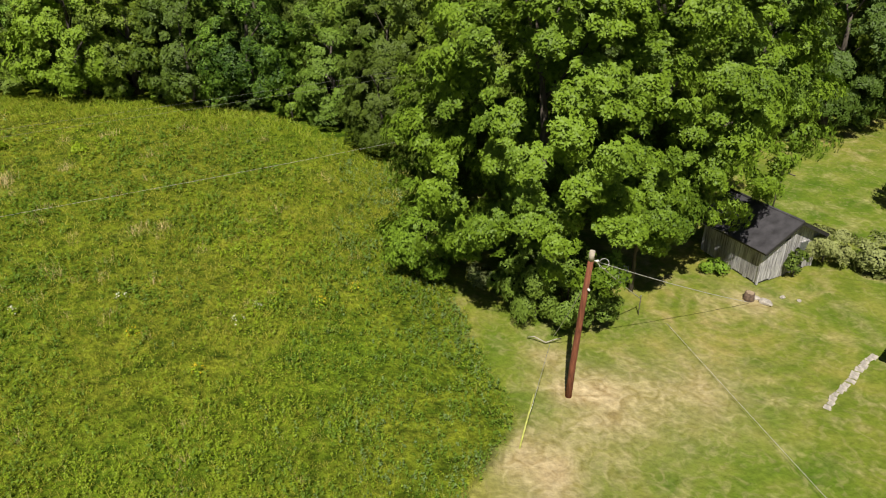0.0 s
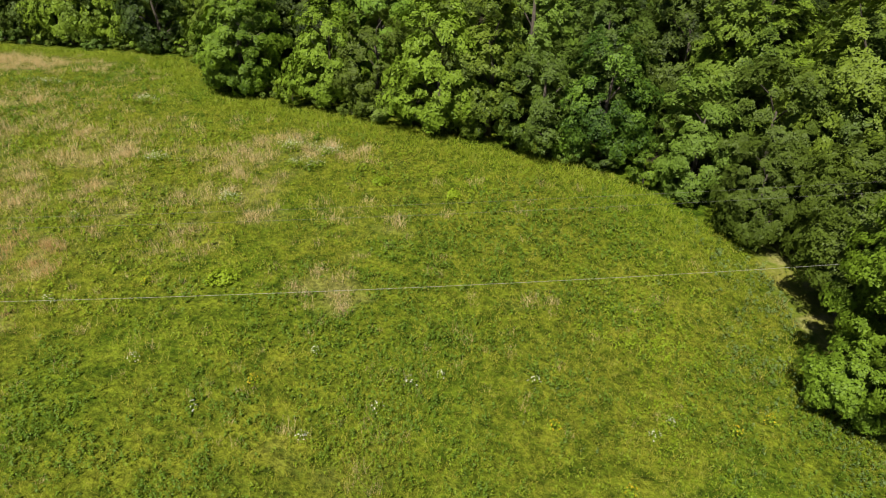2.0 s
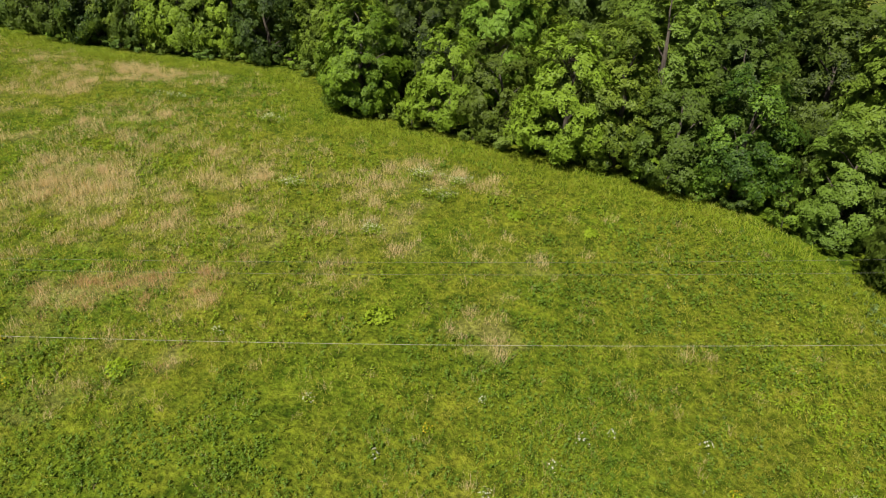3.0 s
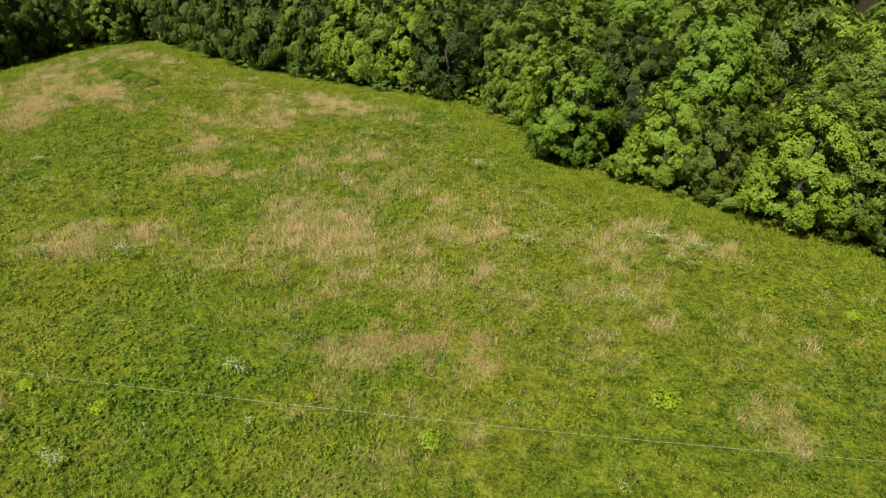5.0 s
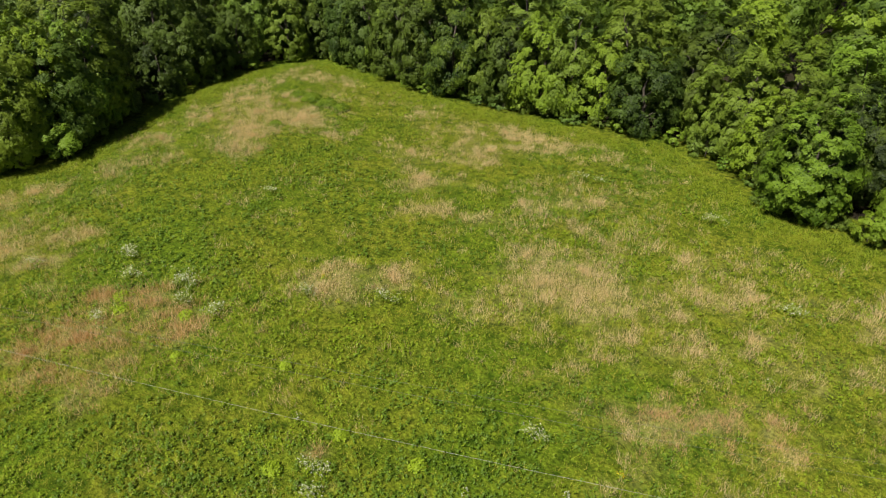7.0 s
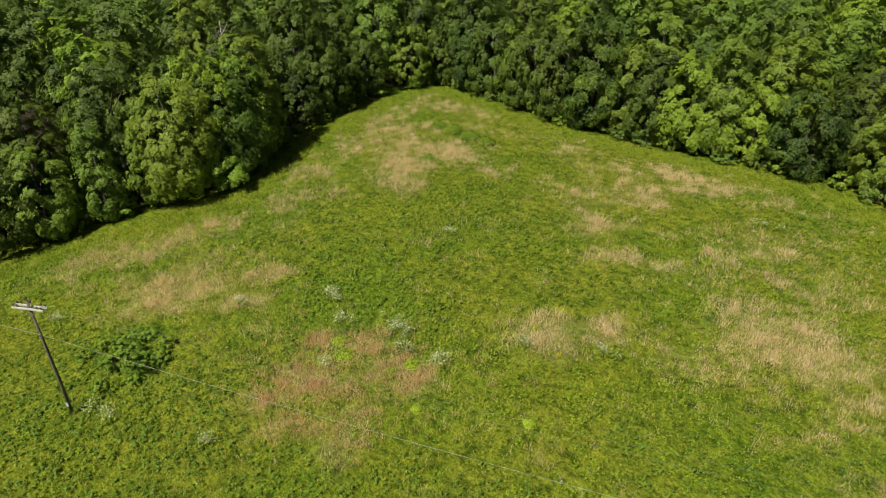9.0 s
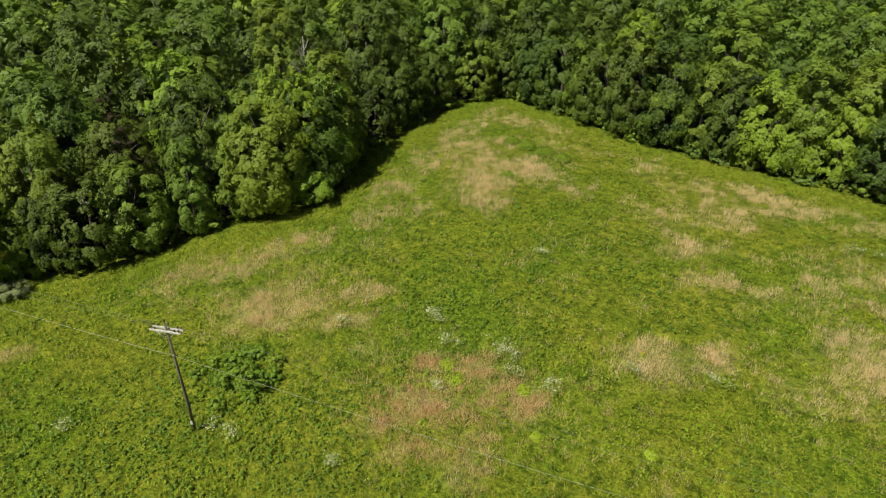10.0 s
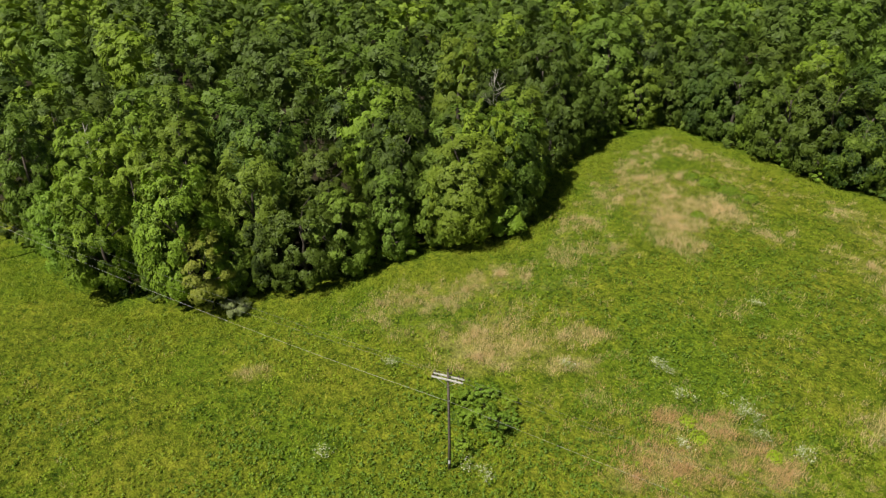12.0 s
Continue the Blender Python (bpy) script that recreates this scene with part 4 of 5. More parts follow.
line("service_cable", (RX + 0.4, RY - 0.05, RZ + 5.2), (4.3, 20.7, hz(4.3, 20.7) + 0.5), 0.1, 0.012, WIRE, "thin pale cable hanging beside the red pole")
stake = thing_of("stake", "short grey stake where the cable ends over the lawn", "stake")
stake.location = (8.45, 22.9, hz(8.45, 22.9))
tube_part("post", [(0, 0, -0.2), (0.02, 0, 0.95)], [0.022, 0.02], POLE_GREY, stake, 7)
tube_part("cap", [(0.02, 0, 0.94), (0.02, 0, 0.99)], [0.03, 0.026], STEEL, stake, 7)
line("service_cable", (14.0, 26.3, hz(14, 26.3) + 1.75), (9.6, 29.4, hz(9.6, 29.4) + 2.6), 0.15, 0.012, WIRE, "pale cable running from the shed wall into the trees")
guy = thing_of("guy_wire", "steel guy wire with a yellow guard anchored in the lawn", "guy wire")
tube_part("wire", [(3.75, 18.5, hz(3.75, 18.5) + 1.9), (2.3, 15.4, hz(2.3, 15.4) - 0.1)], [0.008, 0.008], STEEL, guy, 5)


PX, PY = -92.3, -6.3
PZ = hz(PX, PY)
ARM = 117.0                                 # the crossarm lies square to this heading
grey = thing_of("utility_pole", "old grey wooden power pole with a double crossarm in the meadow", "pole")
grey.location = (PX, PY, PZ)
tube_part("pole", [(0, 0, -0.6), (0.0, 0, 3), (-0.04, -0.04, 6), (-0.1, -0.08, 9.35)], [0.115, 0.105, 0.09, 0.075], POLE_GREY, grey, 12)
arm_turn = pose(-0.09, -0.07, 0, 0, 0, ARM - 90)
for s in (-1, 1):
    arm = box_part("crossarm", arm_turn @ pose(0, s * 0.17, 8.85), 2.2, 0.09, 0.115, ARM_WOOD, grey, 0.008, "bleached grey crossarm")
    for k in (-1.0, -0.7, 0.7, 1.0):
        tip = arm_turn @ Vector((k, s * 0.17, 8.91))
        tube_part("insulator", [tip, tip + Vector((0, 0, 0.06)), tip + Vector((0, 0, 0.1)), tip + Vector((0, 0, 0.17)), tip + Vector((0, 0, 0.2))], [0.02, 0.02, 0.065, 0.05, 0.025], PORCELAIN, arm, 8)
    for k in (-1, 1):
        tube_part("brace", [arm_turn @ Vector((k * 0.7, s * 0.2, 8.8)), arm_turn @ Vector((0, s * 0.16, 8.25))], [0.015, 0.015], STEEL, arm, 5)
tube_part("top_pin", [(-0.1, -0.08, 9.3), (-0.1, -0.08, 9.5), (-0.1, -0.08, 9.53), (-0.1, -0.08, 9.62), (-0.1, -0.08, 9.66)], [0.02, 0.02, 0.075, 0.06, 0.03], PORCELAIN, grey, 8)
tube_part("top_pin", [arm_turn @ Vector((0.2, 0, 9.25)), arm_turn @ Vector((0.24, 0, 9.45))], [0.05, 0.06], PORCELAIN, grey, 8)
tube_part("neutral_clamp", [(-0.16, -0.02, 6.93), (0.1, -0.1, 6.93)], [0.035, 0.035], STEEL, grey, 6)
tube_part("ground_wire", [(0.12, -0.1, -0.1), (0.1, -0.11, 3), (0.05, -0.14, 6.6)], [0.008, 0.008, 0.008], STEEL, grey, 5)
box_part("tag_plate", pose(0.1, -0.13, 1.0, 0, 0, 40), 0.16, 0.02, 0.34, plain("pale_tag", (0.6, 0.6, 0.58), 0.5), grey, 0.004)

N0 = (PX + 0.1, PY - 0.12, PZ + 6.9)
line("power_line", N0, (5.9, 32.3, 6.75), 1.9, 0.0055, WIRE, "bare pale neutral wire strung over the meadow")
line("power_line", N0, (-150, -24, 9.0), 0.9, 0.008, WIRE, "bare pale neutral wire leading into the west wood")
for k, sg in ((-1.1, 1.5), (1.1, 1.4)):
    a = Matrix.Translation((PX, PY, PZ)) @ arm_turn @ Vector((k, 0, 9.1))
    line("power_line", a, (6 + 0.3 * k, 34.5 + 0.7 * k, 9.4), sg, 0.004, CONDUCTOR, "thin grey conductor strung over the meadow")
    line("power_line", a, (-150, -25 + 0.9 * k, 11.5), 1.0, 0.006, CONDUCTOR, "thin grey conductor leading into the west wood")
far_pole = thing_of("utility_pole", "wooden power pole half hidden among the yard's trees", "pole")
far_pole.location = (6.0, 32.3, hz(6, 32.3))
tube_part("pole", [(0, 0, -0.5), (0, 0, 8.9)], [0.16, 0.12], POLE_GREY, far_pole, 10)
box_part("crossarm", pose(0, 1.2, 8.3, 0, 0, 70), 2.4, 0.1, 0.12, ARM_WOOD, far_pole)
west_pole = thing_of("utility_pole", "wooden power pole at the west wood's edge", "pole")
west_pole.location = (-150.2, -24.6, hz(-150, -24.6))
tube_part("pole", [(0, 0, -0.5), (0, 0, 10.4)], [0.16, 0.12], POLE_GREY, west_pole, 10)
box_part("crossarm", pose(0, 0, 9.9, 0, 0, 100), 2.4, 0.1, 0.12, ARM_WOOD, west_pole)
bm = bmesh.new()
tube(bm, [(2.3, 15.4, hz(2.3, 15.4) - 0.05), (3.0, 17.0, hz(3, 17) + 0.95)], [0.035, 0.035], 7)
part("guard", bm, GUARD, guy, "yellow-green plastic guard")
line("garden_line", (9.5, 22.2, hz(9.5, 22.2) + 0.05), (11.55, 12.4, hz(11.55, 12.4) + 0.25), 0.02, 0.008, WIRE, "pale line stretched low over the lawn")


# ---- yard odds and ends ----
def rock(name, x, y, sx, sy, sz, mat, seed, label, category):
    q = np.random.default_rng(seed)
    bm = bmesh.new()
    bmesh.ops.create_icosphere(bm, subdivisions=2, radius=1)
    for v in bm.verts:
        v.co *= 1 + q.uniform(-0.14, 0.14)
        v.co.z = max(v.co.z, -0.45)
    bmesh.ops.scale(bm, vec=(sx, sy, sz), verts=bm.verts)
    ob = part(name, bm, mat)
    ob.matrix_basis = pose(x, y, hz(x, y) + 0.3 * sz, 0, 0, seed * 41)
    return tagged(ob, label, category)


stump = thing_of("stump", "rotten dark tree stump on bare ground near the shed", "stump")
stump.location = (13.75, 23.9, hz(13.75, 23.9))
tube_part("trunk", [(0, 0, -0.15), (0, 0, 0.1), (0.02, 0, 0.34)], [0.3, 0.24, 0.21], STUMP_WOOD, stump, 11)
tube_part("cut_face", [(0.02, 0, 0.335), (0.02, 0, 0.352)], [0.19, 0.17], plain("pale_cut_wood", (0.36, 0.27, 0.18), 0.9), stump, 11)
for k, (x, y, sx, sy, sz) in enumerate([(14.35, 23.55, 0.34, 0.22, 0.14), (14.1, 23.9, 0.2, 0.15, 0.1), (15.3, 23.9, 0.14, 0.11, 0.08), (15.9, 23.6, 0.12, 0.1, 0.07)]):
    tagged(rock("rock", x, y, sx, sy, sz, STONE, k + 3, "pale rough rock lying near the stump", "rock"), group="rocks by the stump")
sheet = thing_of("scrap_sheet", "pale blue-grey corrugated sheets leaning in the shade", "sheet metal")
sheet.matrix_basis = pose(7.7, 25.3, hz(7.7, 25.3), 0, 0, -12) @ Matrix.Diagonal((0.75, 0.75, 0.75, 1))
for k in range(3):
    bm = bmesh.new()
    n = 18
    vs = [[bm.verts.new((-0.75 + 0.083 * i + 0.25 * k, 0.03 * math.cos(math.pi * i) + 0.16 * k + z * 0.45, z * (1.15 - 0.15 * k))) for i in range(n + 1)] for z in (0.0, 1.0)]
    for i in range(n):
        bm.faces.new((vs[0][i], vs[0][i + 1], vs[1][i + 1], vs[1][i]))
    bmesh.ops.solidify(bm, geom=bm.faces[:], thickness=0.006)
    part("sheet", bm, plain("blue_grey_sheet", (0.42, 0.45, 0.48), 0.5, 0.3), sheet)
branch = tube_part("fallen_branch", [(x, y, hz(x, y) + z) for x, y, z in ((3.35, 21.2, 0.1), (3.6, 21.0, 0.3), (4.05, 20.85, 0.12), (4.5, 20.95, 0.22), (4.75, 21.2, 0.06))], [0.02, 0.024, 0.026, 0.022, 0.014], BARK_PALE, None, 6)
tagged(branch, "pale bent fallen branch lying before the bush", "branch")
# a walk of broken paving leading to the house
walkway = tagged(new("walkway"), "short walk of pale broken paving slabs in the lawn", "walkway", kind="structure")
q = np.random.default_rng(3)
for k in range(15):
    f = k / 14
    x, y = 13.7 + 3.2 * f, 17.2 + 2.6 * f
    bm = bmesh.new()
    box(bm, pose(0, 0, 0), q.uniform(0.24, 0.34), q.uniform(0.2, 0.3), 0.08, 0.02)
    for v in bm.verts:
        v.co.x += q.uniform(-0.04, 0.04)
        v.co.y += q.uniform(-0.04, 0.04)
    ob = part("slab", bm, STONE, walkway)
    ob.matrix_basis = pose(x + q.uniform(-0.05, 0.05), y + q.uniform(-0.05, 0.05), hz(x, y) - 0.015, q.uniform(-3, 3), q.uniform(-3, 3), 41 + q.uniform(-9, 9))
house = tagged(new("house"), "house corner with a dark shingle roof at the yard's side", "house")
house.location = (16.85, 17.5, hz(17, 18))
box_part("wall", pose(3.9, 0.4, 1.0, 0, 0, 42), 3.6, 3.6, 2.6, plain("pale_siding", (0.6, 0.58, 0.54), 0.7), house)
box_part("roof", pose(3.75, 0.35, 2.45, 0, 0, 42), 5.3, 5.3, 0.16, ROOF_DARK, house, 0.02, "dark shingle roof")
# old aerial mast behind the shed
mast = thing_of("aerial_mast", "thin rusty aerial mast with a crossbar behind the shed", "mast")
mast.location = (18.3, 31.6, hz(18.3, 31.6))
tube_part("mast", [(0, 0, -0.2), (0.1, 0.05, 1.2), (0.25, 0.1, 2.3)], [0.05, 0.045, 0.04], POLE_GREY, mast, 7)
tube_part("crossbar", [(-0.35, 0.2, 2.5), (0.85, 0.0, 2.1)], [0.035, 0.035], POLE_GREY, mast, 6)


# ---- meadow plants ----
def meadow_spots(r, count, want):
    """Random spots in the meadow, kept by the weight that want gives them."""
    x, y = r.uniform(-160, 6, count), r.uniform(-42, 62, count)
    low = np.interp(x, [-160, -114, -87, -63, -40, 0, 6], [-44, -34, -14, -3, 6, 10.5, 10.5])
    ok = (y > low) & inside(FIELD, x, y) & (lawn(x, y) < 0.4)
    x, y = x[ok], y[ok]
    keep = r.random(len(x)) < want(x, y)
    return x[keep], y[keep]


def off_line(x, y):
    """How far a spot lies from the flight line."""
    line = [(0, 0, 16), (-9, 1, 20), (-18, 0, 23), (-30, -4, 27), (-41, -9, 31), (-55, -18, 35), (-69, -29, 40)]
    return np.min([np.sqrt((x - a) ** 2 + (y - b) ** 2 + (c - 3) ** 2) for a, b, c in line], axis=0)


def near_eye(x, y):
    return np.clip((25 / off_line(x, y)) ** 1.7, 0.1, 1.0)


def grown(x, y):
    return np.clip(off_line(x, y) / 34, 0.66, 1.4)


def mound(x, y):
    """The meadow's plants stand in cushions: 0 in the hollows between them, 1 on top."""
    return np.clip(0.7 * drift(x, y, 0.5, 1) + 0.3 * drift(x, y, 1.7, 6), 0.1, 1)


def blades(name, mat, r, x, y, per, tall, slim, splay, label, category, wide=0.09):
    """Upright blades or stalks in tufts."""
    n = len(x) * per
    k = np.repeat(grown(x, y), per)
    X, Y = np.repeat(x, per) + r.normal(0, wide, n) * k, np.repeat(y, per) + r.normal(0, wide, n) * k
    h = tall * r.uniform(0.5, 1.25, n) * (0.6 + 0.4 * k) * (0.45 + 1.1 * mound(X, Y))
    base = np.stack([X, Y, height(X, Y) - 0.02], -1)
    lean = np.stack([r.normal(0, splay, n), r.normal(0, splay, n), np.ones(n)], -1)
    side = r.normal(size=(n, 3)) * np.array([1, 1, 0.0])
    side /= np.linalg.norm(side, axis=1, keepdims=True)
    w = (tall * slim * k * r.uniform(0.7, 1.3, n))[:, None]
    low = base + lean * (h * 0.15)[:, None]
    v = np.stack([low + side * w, base + lean * h[:, None], low - side * w], 1).reshape(-1, 3)
    return tagged(from_arrays(name, v, np.arange(3 * n).reshape(-1, 3), mat), label, category, kind="stuff")


def herbs(name, mat, r, x, y, per, tall, wide, leaf, label, category="weeds"):
    """Upright leafy herbs: leaves set round a stem from its foot to its tip, so that each plant shades its neighbours."""
    n = len(x) * per
    g = np.repeat(grown(x, y), per)
    h = np.repeat(tall * r.uniform(0.55, 1.3, len(x)) * (0.35 + 1.1 * mound(x, y)), per)
    lean = np.repeat(r.normal(0, 0.16, (len(x), 2)), per, 0)
    f = np.tile((np.arange(per) + 0.5) / per, len(x)) ** 0.7
    a = r.uniform(0, math.tau, n)
    rad = wide * g * (1.15 - 0.75 * f) * r.uniform(0.35, 1.1, n)
    X, Y = np.repeat(x, per) + lean[:, 0] * h * f + np.cos(a) * rad, np.repeat(y, per) + lean[:, 1] * h * f + np.sin(a) * rad
    c = np.stack([X, Y, height(X, Y) + h * f], -1)
    nrm = np.stack([np.cos(a) * 0.55, np.sin(a) * 0.55, np.full(n, 1.1)], -1) + r.normal(0, 0.3, (n, 3))
    v, k = leaves(r, c, nrm, leaf * g, 0.3, 0.62)
    return tagged(from_arrays(name, v, k, mat), label, category, kind="stuff")


r = np.random.default_rng(17)
side = lambda x, y: np.clip((x + 20) / 18, 0, 1) * (0.35 + 0.65 * np.clip(3 * drift(x, y, 2.2, 3) - 0.8, 0, 1))
moist = lambda x, y: np.clip(1.1 - 1.4 * dry(x, y), 0.04, 1) * np.clip(edge_gap(x, y) / 4 - 0.2, 0.12, 1)
leafy = lambda x, y: np.clip(1.3 * zone(LEAFY, x, y, 0.55) * (0.5 + 0.9 * drift(x, y, 1.5, 0)), 0, 1)
fresh = lambda x, y: np.clip(1.1 * zone(FRESH, x, y) * (0.4 + 1.1 * drift(x, y, 1.2, 3)), 0, 1)
rusty = lambda x, y: np.clip(1.4 * zone(RUSTY, x, y, 0.3), 0, 1)
gaps = lambda x, y: np.clip(mound(x, y) * 4 - 1.1, 0.15, 1)
x, y = meadow_spots(r, 900000, lambda x, y: near_eye(x, y) * (0.45 + 0.55 * moist(x, y)) * (1 - 0.8 * leafy(x, y)) * 0.8)
blades("meadow_grass", GRASS, r, x, y, 3, 0.27, 0.034, 0.7, "green meadow grass standing knee-high", "grass")
x, y = meadow_spots(r, 480000, lambda x, y: near_eye(x, y) * moist(x, y) * gaps(x, y) * np.clip((drift(x, y, 7, 2) * 0.5 + drift(x, y, 1.8, 6) * 0.5 - 0.43) * 4 + 0.06, 0, 1) * (1 - 0.7 * leafy(x, y)) * 0.85)
herbs("weeds", WEED, r, x, y, 7, 0.28, 0.115, 0.105, "fresh green broad-leaved weeds in clumps")
x, y = meadow_spots(r, 480000, lambda x, y: near_eye(x, y) * moist(x, y) * gaps(x, y) * np.clip((drift(x, y, 9, 5) * 0.5 + drift(x, y, 1.6, 0) * 0.5 - 0.47) * 4 + 1.2 * leafy(x, y), 0, 1))
herbs("weeds", WEED_DARK, r, x, y, 7, 0.36, 0.115, 0.11, "dark green broad-leaved weeds in clumps")
x, y = meadow_spots(r, 400000, lambda x, y: near_eye(x, y) * moist(x, y) * gaps(x, y) * np.clip((drift(x, y, 6, 7) * 0.7 + drift(x, y, 1.2, 3) * 0.3 - 0.68) * 5 + 1.6 * fresh(x, y), 0, 1))
herbs("weeds", WEED_LIME, r, x, y, 7, 0.28, 0.115, 0.105, "yellow-green weeds in small drifts")
x, y = meadow_spots(r, 300000, lambda x, y: np.clip((x + 8) / 7, 0.03, 1) * side(x, y) * gaps(x, y) * np.clip(3 * drift(x, y, 3.0, 4) - 0.6, 0.1, 1) * 0.8)
herbs("weeds", WEED_SAGE, r, x, y, 7, 0.4, 0.12, 0.115, "grey-green leafy weeds at the meadow's edge by the yard")
x, y = meadow_spots(r, 160000, lambda x, y: side(x, y) * 0.5)
blades("meadow_grass", TALL_GRASS, r, x, y, 5, 0.36, 0.022, 0.5, "tall pale green grass at the meadow's edge by the yard", "grass", 0.13)
x, y = meadow_spots(r, 38000, lambda x, y: tan(x, y) * (1 - rusty(x, y)))
blades("dry_grass", STRAW, r, x, y, 22, 0.44, 0.014, 0.34, "single bleached tufts of dry grass strewn over the meadow", "dry grass", 0.17)
x, y = meadow_spots(r, 38000, lambda x, y: tan(x, y) * rusty(x, y))
blades("dry_grass", RUST, r, x, y, 22, 0.44, 0.014, 0.34, "single rusty tufts of dry grass strewn over the meadow", "dry grass", 0.17)
hem = lambda x, y: np.clip(1.4 - np.abs(edge_gap(x, y) - 1.5) / 2.2, 0, 1)
x, y = meadow_spots(r, 700000, lambda x, y: 0.7 * hem(x, y) * (x < -4) * (0.35 + 0.65 * near_eye(x, y)))
blades("lush_grass", HEM, r, x, y, 5, 0.30, 0.045, 0.7, "lush bright green grass along the wood's edge", "grass", 0.14)
x, y = meadow_spots(r, 80000, lambda x, y: dry(x, y) * (1 - 0.9 * rusty(x, y)) * np.clip(2.4 * drift(x, y, 0.6, 5) - 0.4, 0.1, 1))
blades("dry_grass", STRAW, r, x, y, 52, 0.5, 0.014, 0.32, "bleached straw-coloured dry grass stalks", "dry grass", 0.22)
x, y = meadow_spots(r, 80000, lambda x, y: dry(x, y) * rusty(x, y) * 0.9)
blades("dry_grass", RUST, r, x, y, 52, 0.48, 0.014, 0.32, "rust-brown dry grass stalks", "dry grass", 0.22)


# flowering clumps and single plants that stand out in the meadow
def clump(name, mats, x, y, radius, tall, n, size, label, category, seed):
    """A low plant: a mound of leaves with blossoms or pale leaves on top."""
    q = np.random.default_rng(seed)
    thing = tagged(new(name), label, category)
    thing.location = (x, y, hz(x, y))
    stem = bmesh.new()
    for k in range(5):
        a = k * 1.256 + q.uniform(-0.4, 0.4)
        e = Vector((math.cos(a) * radius * 0.6, math.sin(a) * radius * 0.6, tall * 0.7))
        tube(stem, [(0, 0, -0.05), e * 0.5 + Vector((0, 0, tall * 0.1)), e], [0.014, 0.011, 0.006], 5)
    part("stems", stem, WEED_DARK, thing)
    for part_name, mat, count, sz, up in mats:
        a, d = q.uniform(0, math.tau, int(n * count)), radius * q.random(int(n * count)) ** 0.5
        rough_d = d * (0.7 + 0.5 * drift(np.cos(a) * 2 + seed, np.sin(a) * 2 + seed, 1, 3))
        zz = tall * np.sqrt(np.clip(1.02 - (d / radius) ** 2, 0.05, 1)) * (up + (1 - up) * q.random(len(a)))
        c = np.stack([np.cos(a) * rough_d, np.sin(a) * rough_d, zz], -1)
        nrm = np.stack([np.cos(a) * 0.5, np.sin(a) * 0.5, np.ones(len(a))], -1) + q.normal(0, 0.35, (len(a), 3))
        v, f = leaves(q, c, nrm, size * sz, 0.2, 0.7)
        from_arrays(part_name, v, f, mat, thing)
    return thing


def straggle(x, y, size, seed):
    """A straggling silvery weed: thin stems, green leaves and scattered white blossom in a few heads."""
    q = np.random.default_rng(seed)
    thing = tagged(new("silvery_weed"), "straggling weed with pale leaves and white blossom in the meadow", "weed", "silvery weeds in the meadow")
    thing.location = (x, y, hz(x, y))
    cs = []
    for k in range(int(5 + 5 * size)):
        a, d0 = q.uniform(0, math.tau), size * q.random() ** 0.6
        e = Vector((math.cos(a) * d0 * 1.4, math.sin(a) * d0 * 0.7, q.uniform(0.35, 0.75)))
        stem = bmesh.new()
        tube(stem, [(e.x * 0.6, e.y * 0.6, -0.05), e], [0.012, 0.006], 4)
        part("stem", stem, WEED_DARK, thing)
        cs.append(e)
    for part_name, mat, n, sz, low in (("leaves", WEED, 26, 0.11, 0.2), ("pale_leaves", SAGE, 12, 0.10, 0.08), ("blossom", PETAL, 13, 0.075, -0.03)):
        p = np.concatenate([np.array(e) + q.normal(size=(n, 3)) * np.array([0.22, 0.22, 0.08]) - np.array([0, 0, low]) for e in cs])
        nrm = q.normal(size=p.shape) * 0.5 + np.array([0, 0, 1])
        v, f = leaves(q, p, nrm, sz, 0.1, 0.7)
        from_arrays(part_name, v, f, mat, thing)
    return thing


WHITE_SPOTS = [(-61.3, 44.4, 1.1), (-49.1, 42.7, 0.7), (-31, 35.9, 0.9), (-41.2, 33.7, 0.8), (-51, 15.2, 0.5), (-80.2, 12.9, 1.2), (-79, 12.6, 0.8), (-74.6, 11.7, 0.9), (-90.4, -5.1, 1.0), (-65.4, 19.8, 0.6), (-81.2, 6.7, 0.5), (-33.5, 30.4, 0.6), (-59.7, 6.5, 0.6), (-58.6, 5.2, 0.5), (-54.2, 6.6, 0.5), (-86.2, 12.5, 0.5), (-84.5, 26, 0.5), (-82.4, -2.3, 0.4), (-100.2, -12.1, 0.5), (-33.5, 38, 0.7), (-92.3, 8.0, 0.5), (-83.5, 11.0, 0.6), (-77.5, 11.2, 0.6), (-70.4, 17.0, 0.5), (-87.0, 13.0, 0.6), (-30.9, 38.1, 0.8), (-104.5, -2.0, 0.5)]
for k, (x, y, s) in enumerate(WHITE_SPOTS):
    straggle(x, y, s, 60 + k)
DAISY_SPOTS = [(-7.9, 22.4), (-8.5, 21.5), (-18.4, 20.6), (-17.3, 21.4), (-21.3, 16.6), (-19.1, 18.9), (-22.9, 20.9), (-30, 18), (-13.5, 22.5), (-26, 16.5), (-41, 26.5), (-36.5, 20), (-47.8, 12.8), (-52.2, 10), (-63, 8.5)]
for k, (x, y) in enumerate(DAISY_SPOTS):
    t = clump("daisy_clump", [("leaves", WEED, 0.65, 1.1, 0.3), ("blossom", PETAL, 0.35, 0.9, 0.92)], x, y, 0.2 + 0.08 * (k % 3), 0.45, 60, 0.075, "small clump of white daisies in the grass", "flowers", 90 + k)
    tagged(t, group="daisies in the meadow")
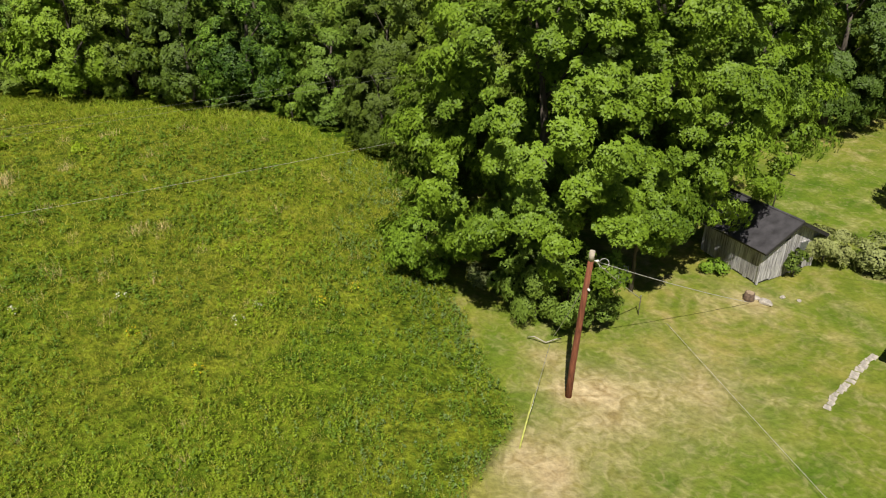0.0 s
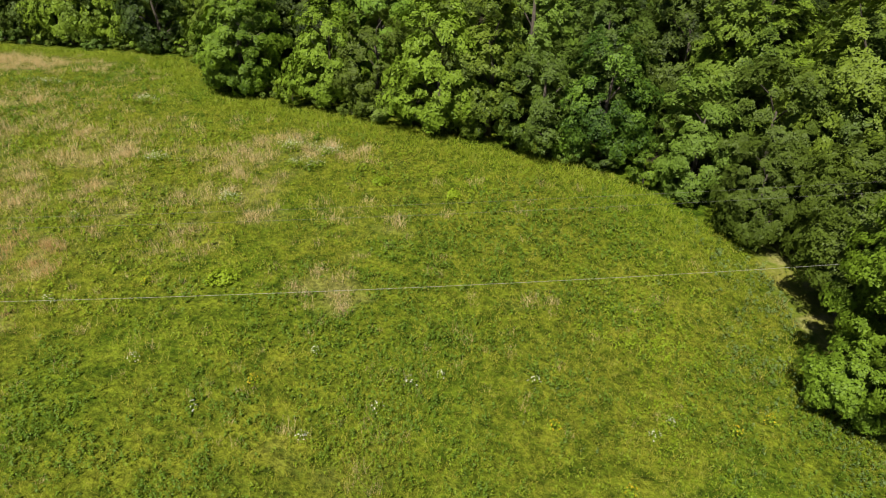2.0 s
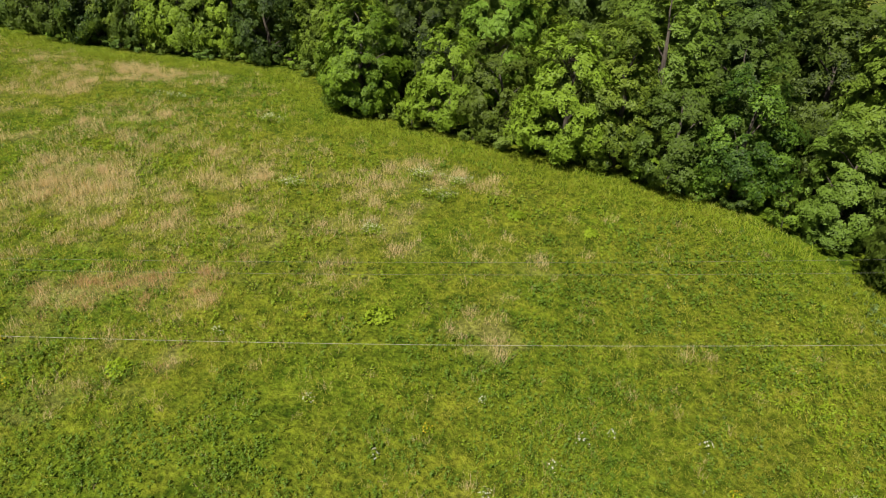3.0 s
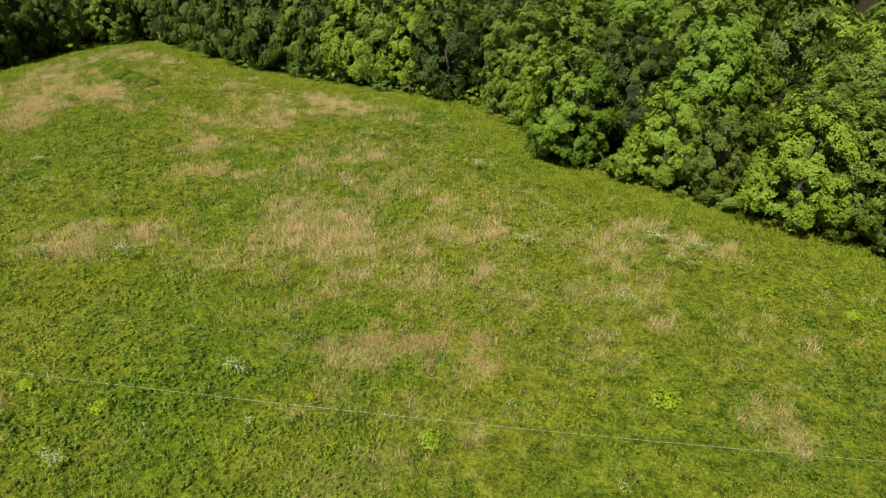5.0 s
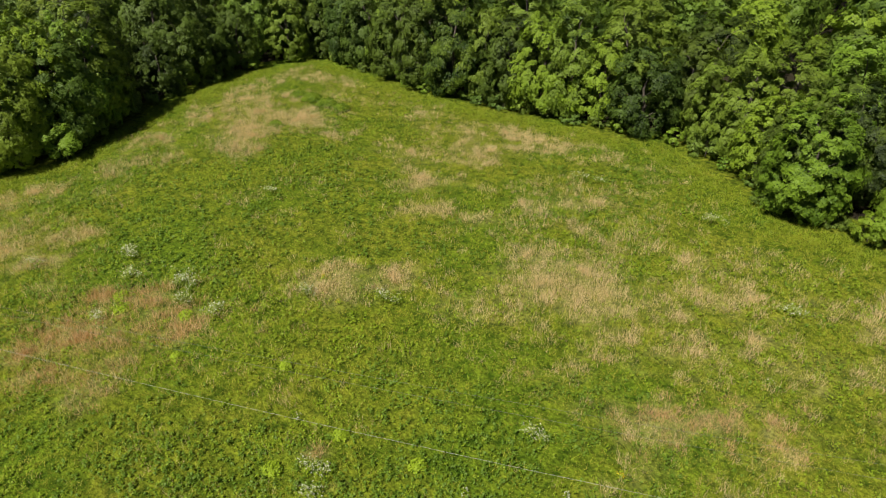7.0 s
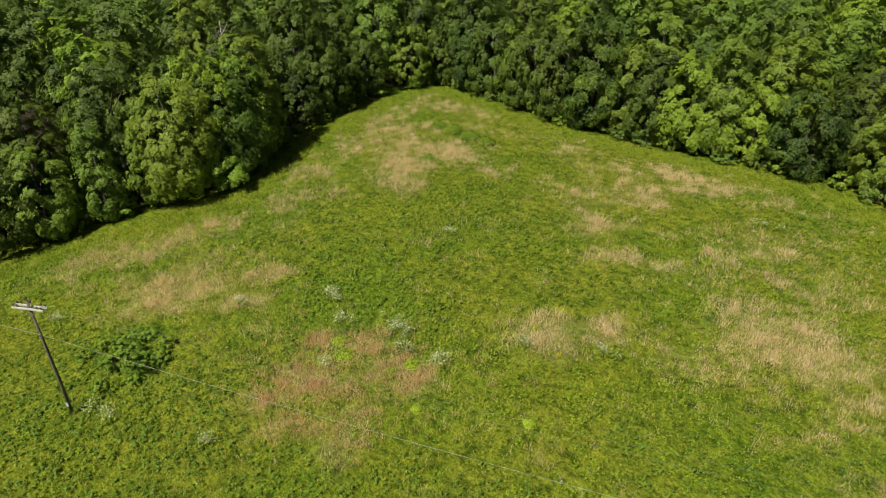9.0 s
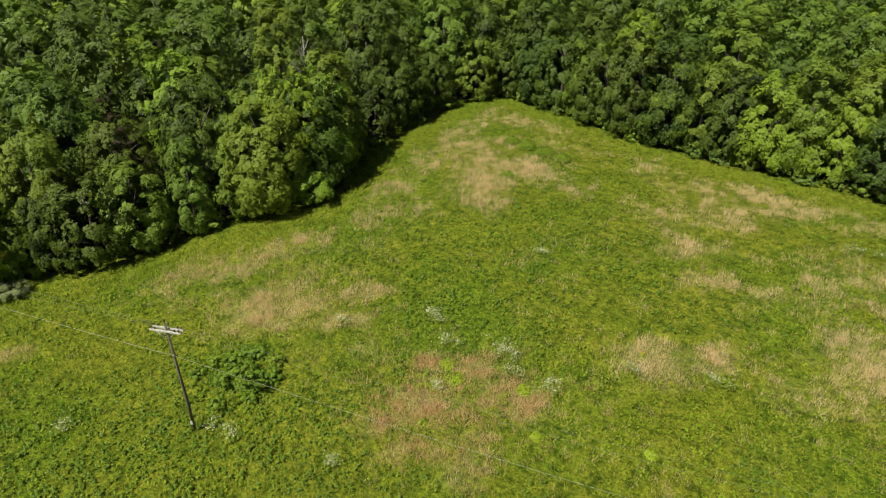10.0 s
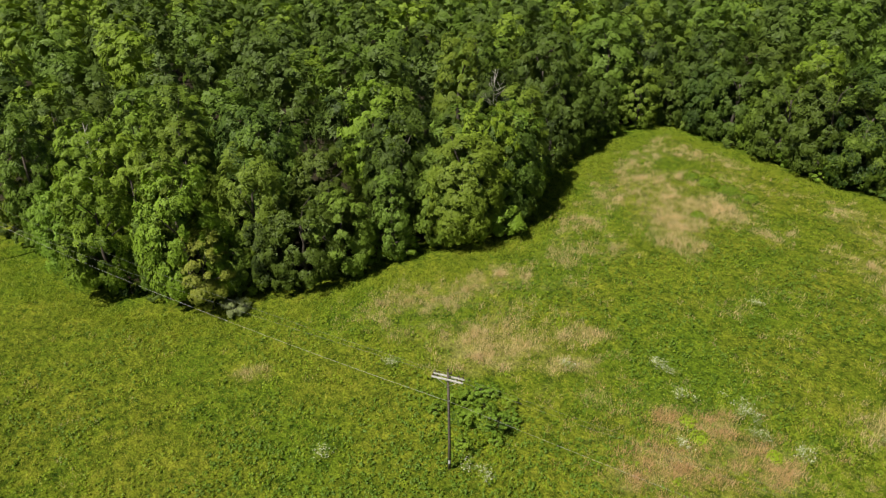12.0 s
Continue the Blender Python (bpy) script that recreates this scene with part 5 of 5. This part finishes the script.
YELLOW_SPOTS = [(-12.3, 20.5), (-9.2, 18.6), (-5.3, 22.9), (-46, 15.5), (-43, 13.5), (-71, 19), (-68, 17.5), (-33, 22.5), (-3.9, 24.1), (-24.5, 18.5)]
for k, (x, y) in enumerate(YELLOW_SPOTS):
    t = clump("yellow_flowers", [("leaves", WEED_LIME, 0.6, 1.1, 0.3), ("blossom", YELLOW, 0.4, 0.8, 0.9)], x, y, 0.28, 0.5, 60, 0.085, "tuft of yellow flowers in the grass", "flowers", 120 + k)
    tagged(t, group="yellow flowers in the meadow")
LIME_SPOTS = [(-25.9, 35.8, 0.6), (-21.1, 35.8, 0.5), (-29.6, 24.1, 0.8), (-33.4, 30.8, 0.5), (-39.2, 16.2, 0.6), (-55.2, 9.9, 0.5), (-73, 7.5, 0.5), (-60, 9, 0.5), (-82.0, 9.2, 0.7), (-80.6, 8.4, 0.8), (-61.5, 5.2, 0.6), (-76.0, 10.4, 0.6), (-66.5, 11.0, 0.5)]
for k, (x, y, s) in enumerate(LIME_SPOTS):
    t = clump("leafy_weed", [("leaves", WEED_LIME, 1.0, 1.0, 0.4)], x, y, s, 0.55, 360, 0.12, "tall yellow-green leafy weed above the grass", "weed", 140 + k)
    tagged(t, group="leafy weeds in the meadow")
POLE_SHRUBS = [(-94.4, -2.2, 0.42, 0.75), (-93.9, -0.8, 0.5, 0.7), (-92.3, -1.0, 0.45, 0.7), (-95.6, 0.4, 0.42, 0.6), (-92.0, 0.1, 0.38, 0.6), (-97.2, -1.3, 0.36, 0.6), (-95.2, 1.3, 0.36, 0.55), (-93.1, -4.0, 0.3, 0.6), (-97.3, -3.0, 0.32, 0.6), (-96.0, -0.6, 0.4, 0.7), (-93.2, 1.4, 0.34, 0.6), (-91.4, -2.2, 0.3, 0.6)]
for k, (x, y, s, tall) in enumerate(POLE_SHRUBS):
    tagged(again(SHRUB[1], x, y, 70 * k, 1.35 * s, tall * 1.15), "leafy green shrub beside the power pole", group="shrubs by the power pole")
BUSHES = [(-99.8, 46.4, 1.5, 0.9), (-96.8, 46.2, 1.4, 0.8), (-102.2, 46.6, 1.2, 0.8), (-94.2, 45.8, 1.2, 0.8), (-96.5, 37.5, 0.9, 0.6), (-95.5, -2.4, 0.9, 0.9), (-93.6, -1.2, 1.0, 0.9)]
for k, (x, y, s, tall) in enumerate(BUSHES):
    t = clump("bramble", [("leaves", WEED_DARK, 1.0, 1.0, 0.3), ("young_leaves", WEED, 0.35, 1.0, 0.8)], x, y, s, tall, int(900 * s), 0.16, "dark green bramble bush standing out of the meadow", "bush", 160 + k)
    tagged(t, group="brambles in the meadow")
tagged(again(B3, -123.3, -7.4, 0, 0.8, 0.9), "bush with white blossom at the west wood's edge")
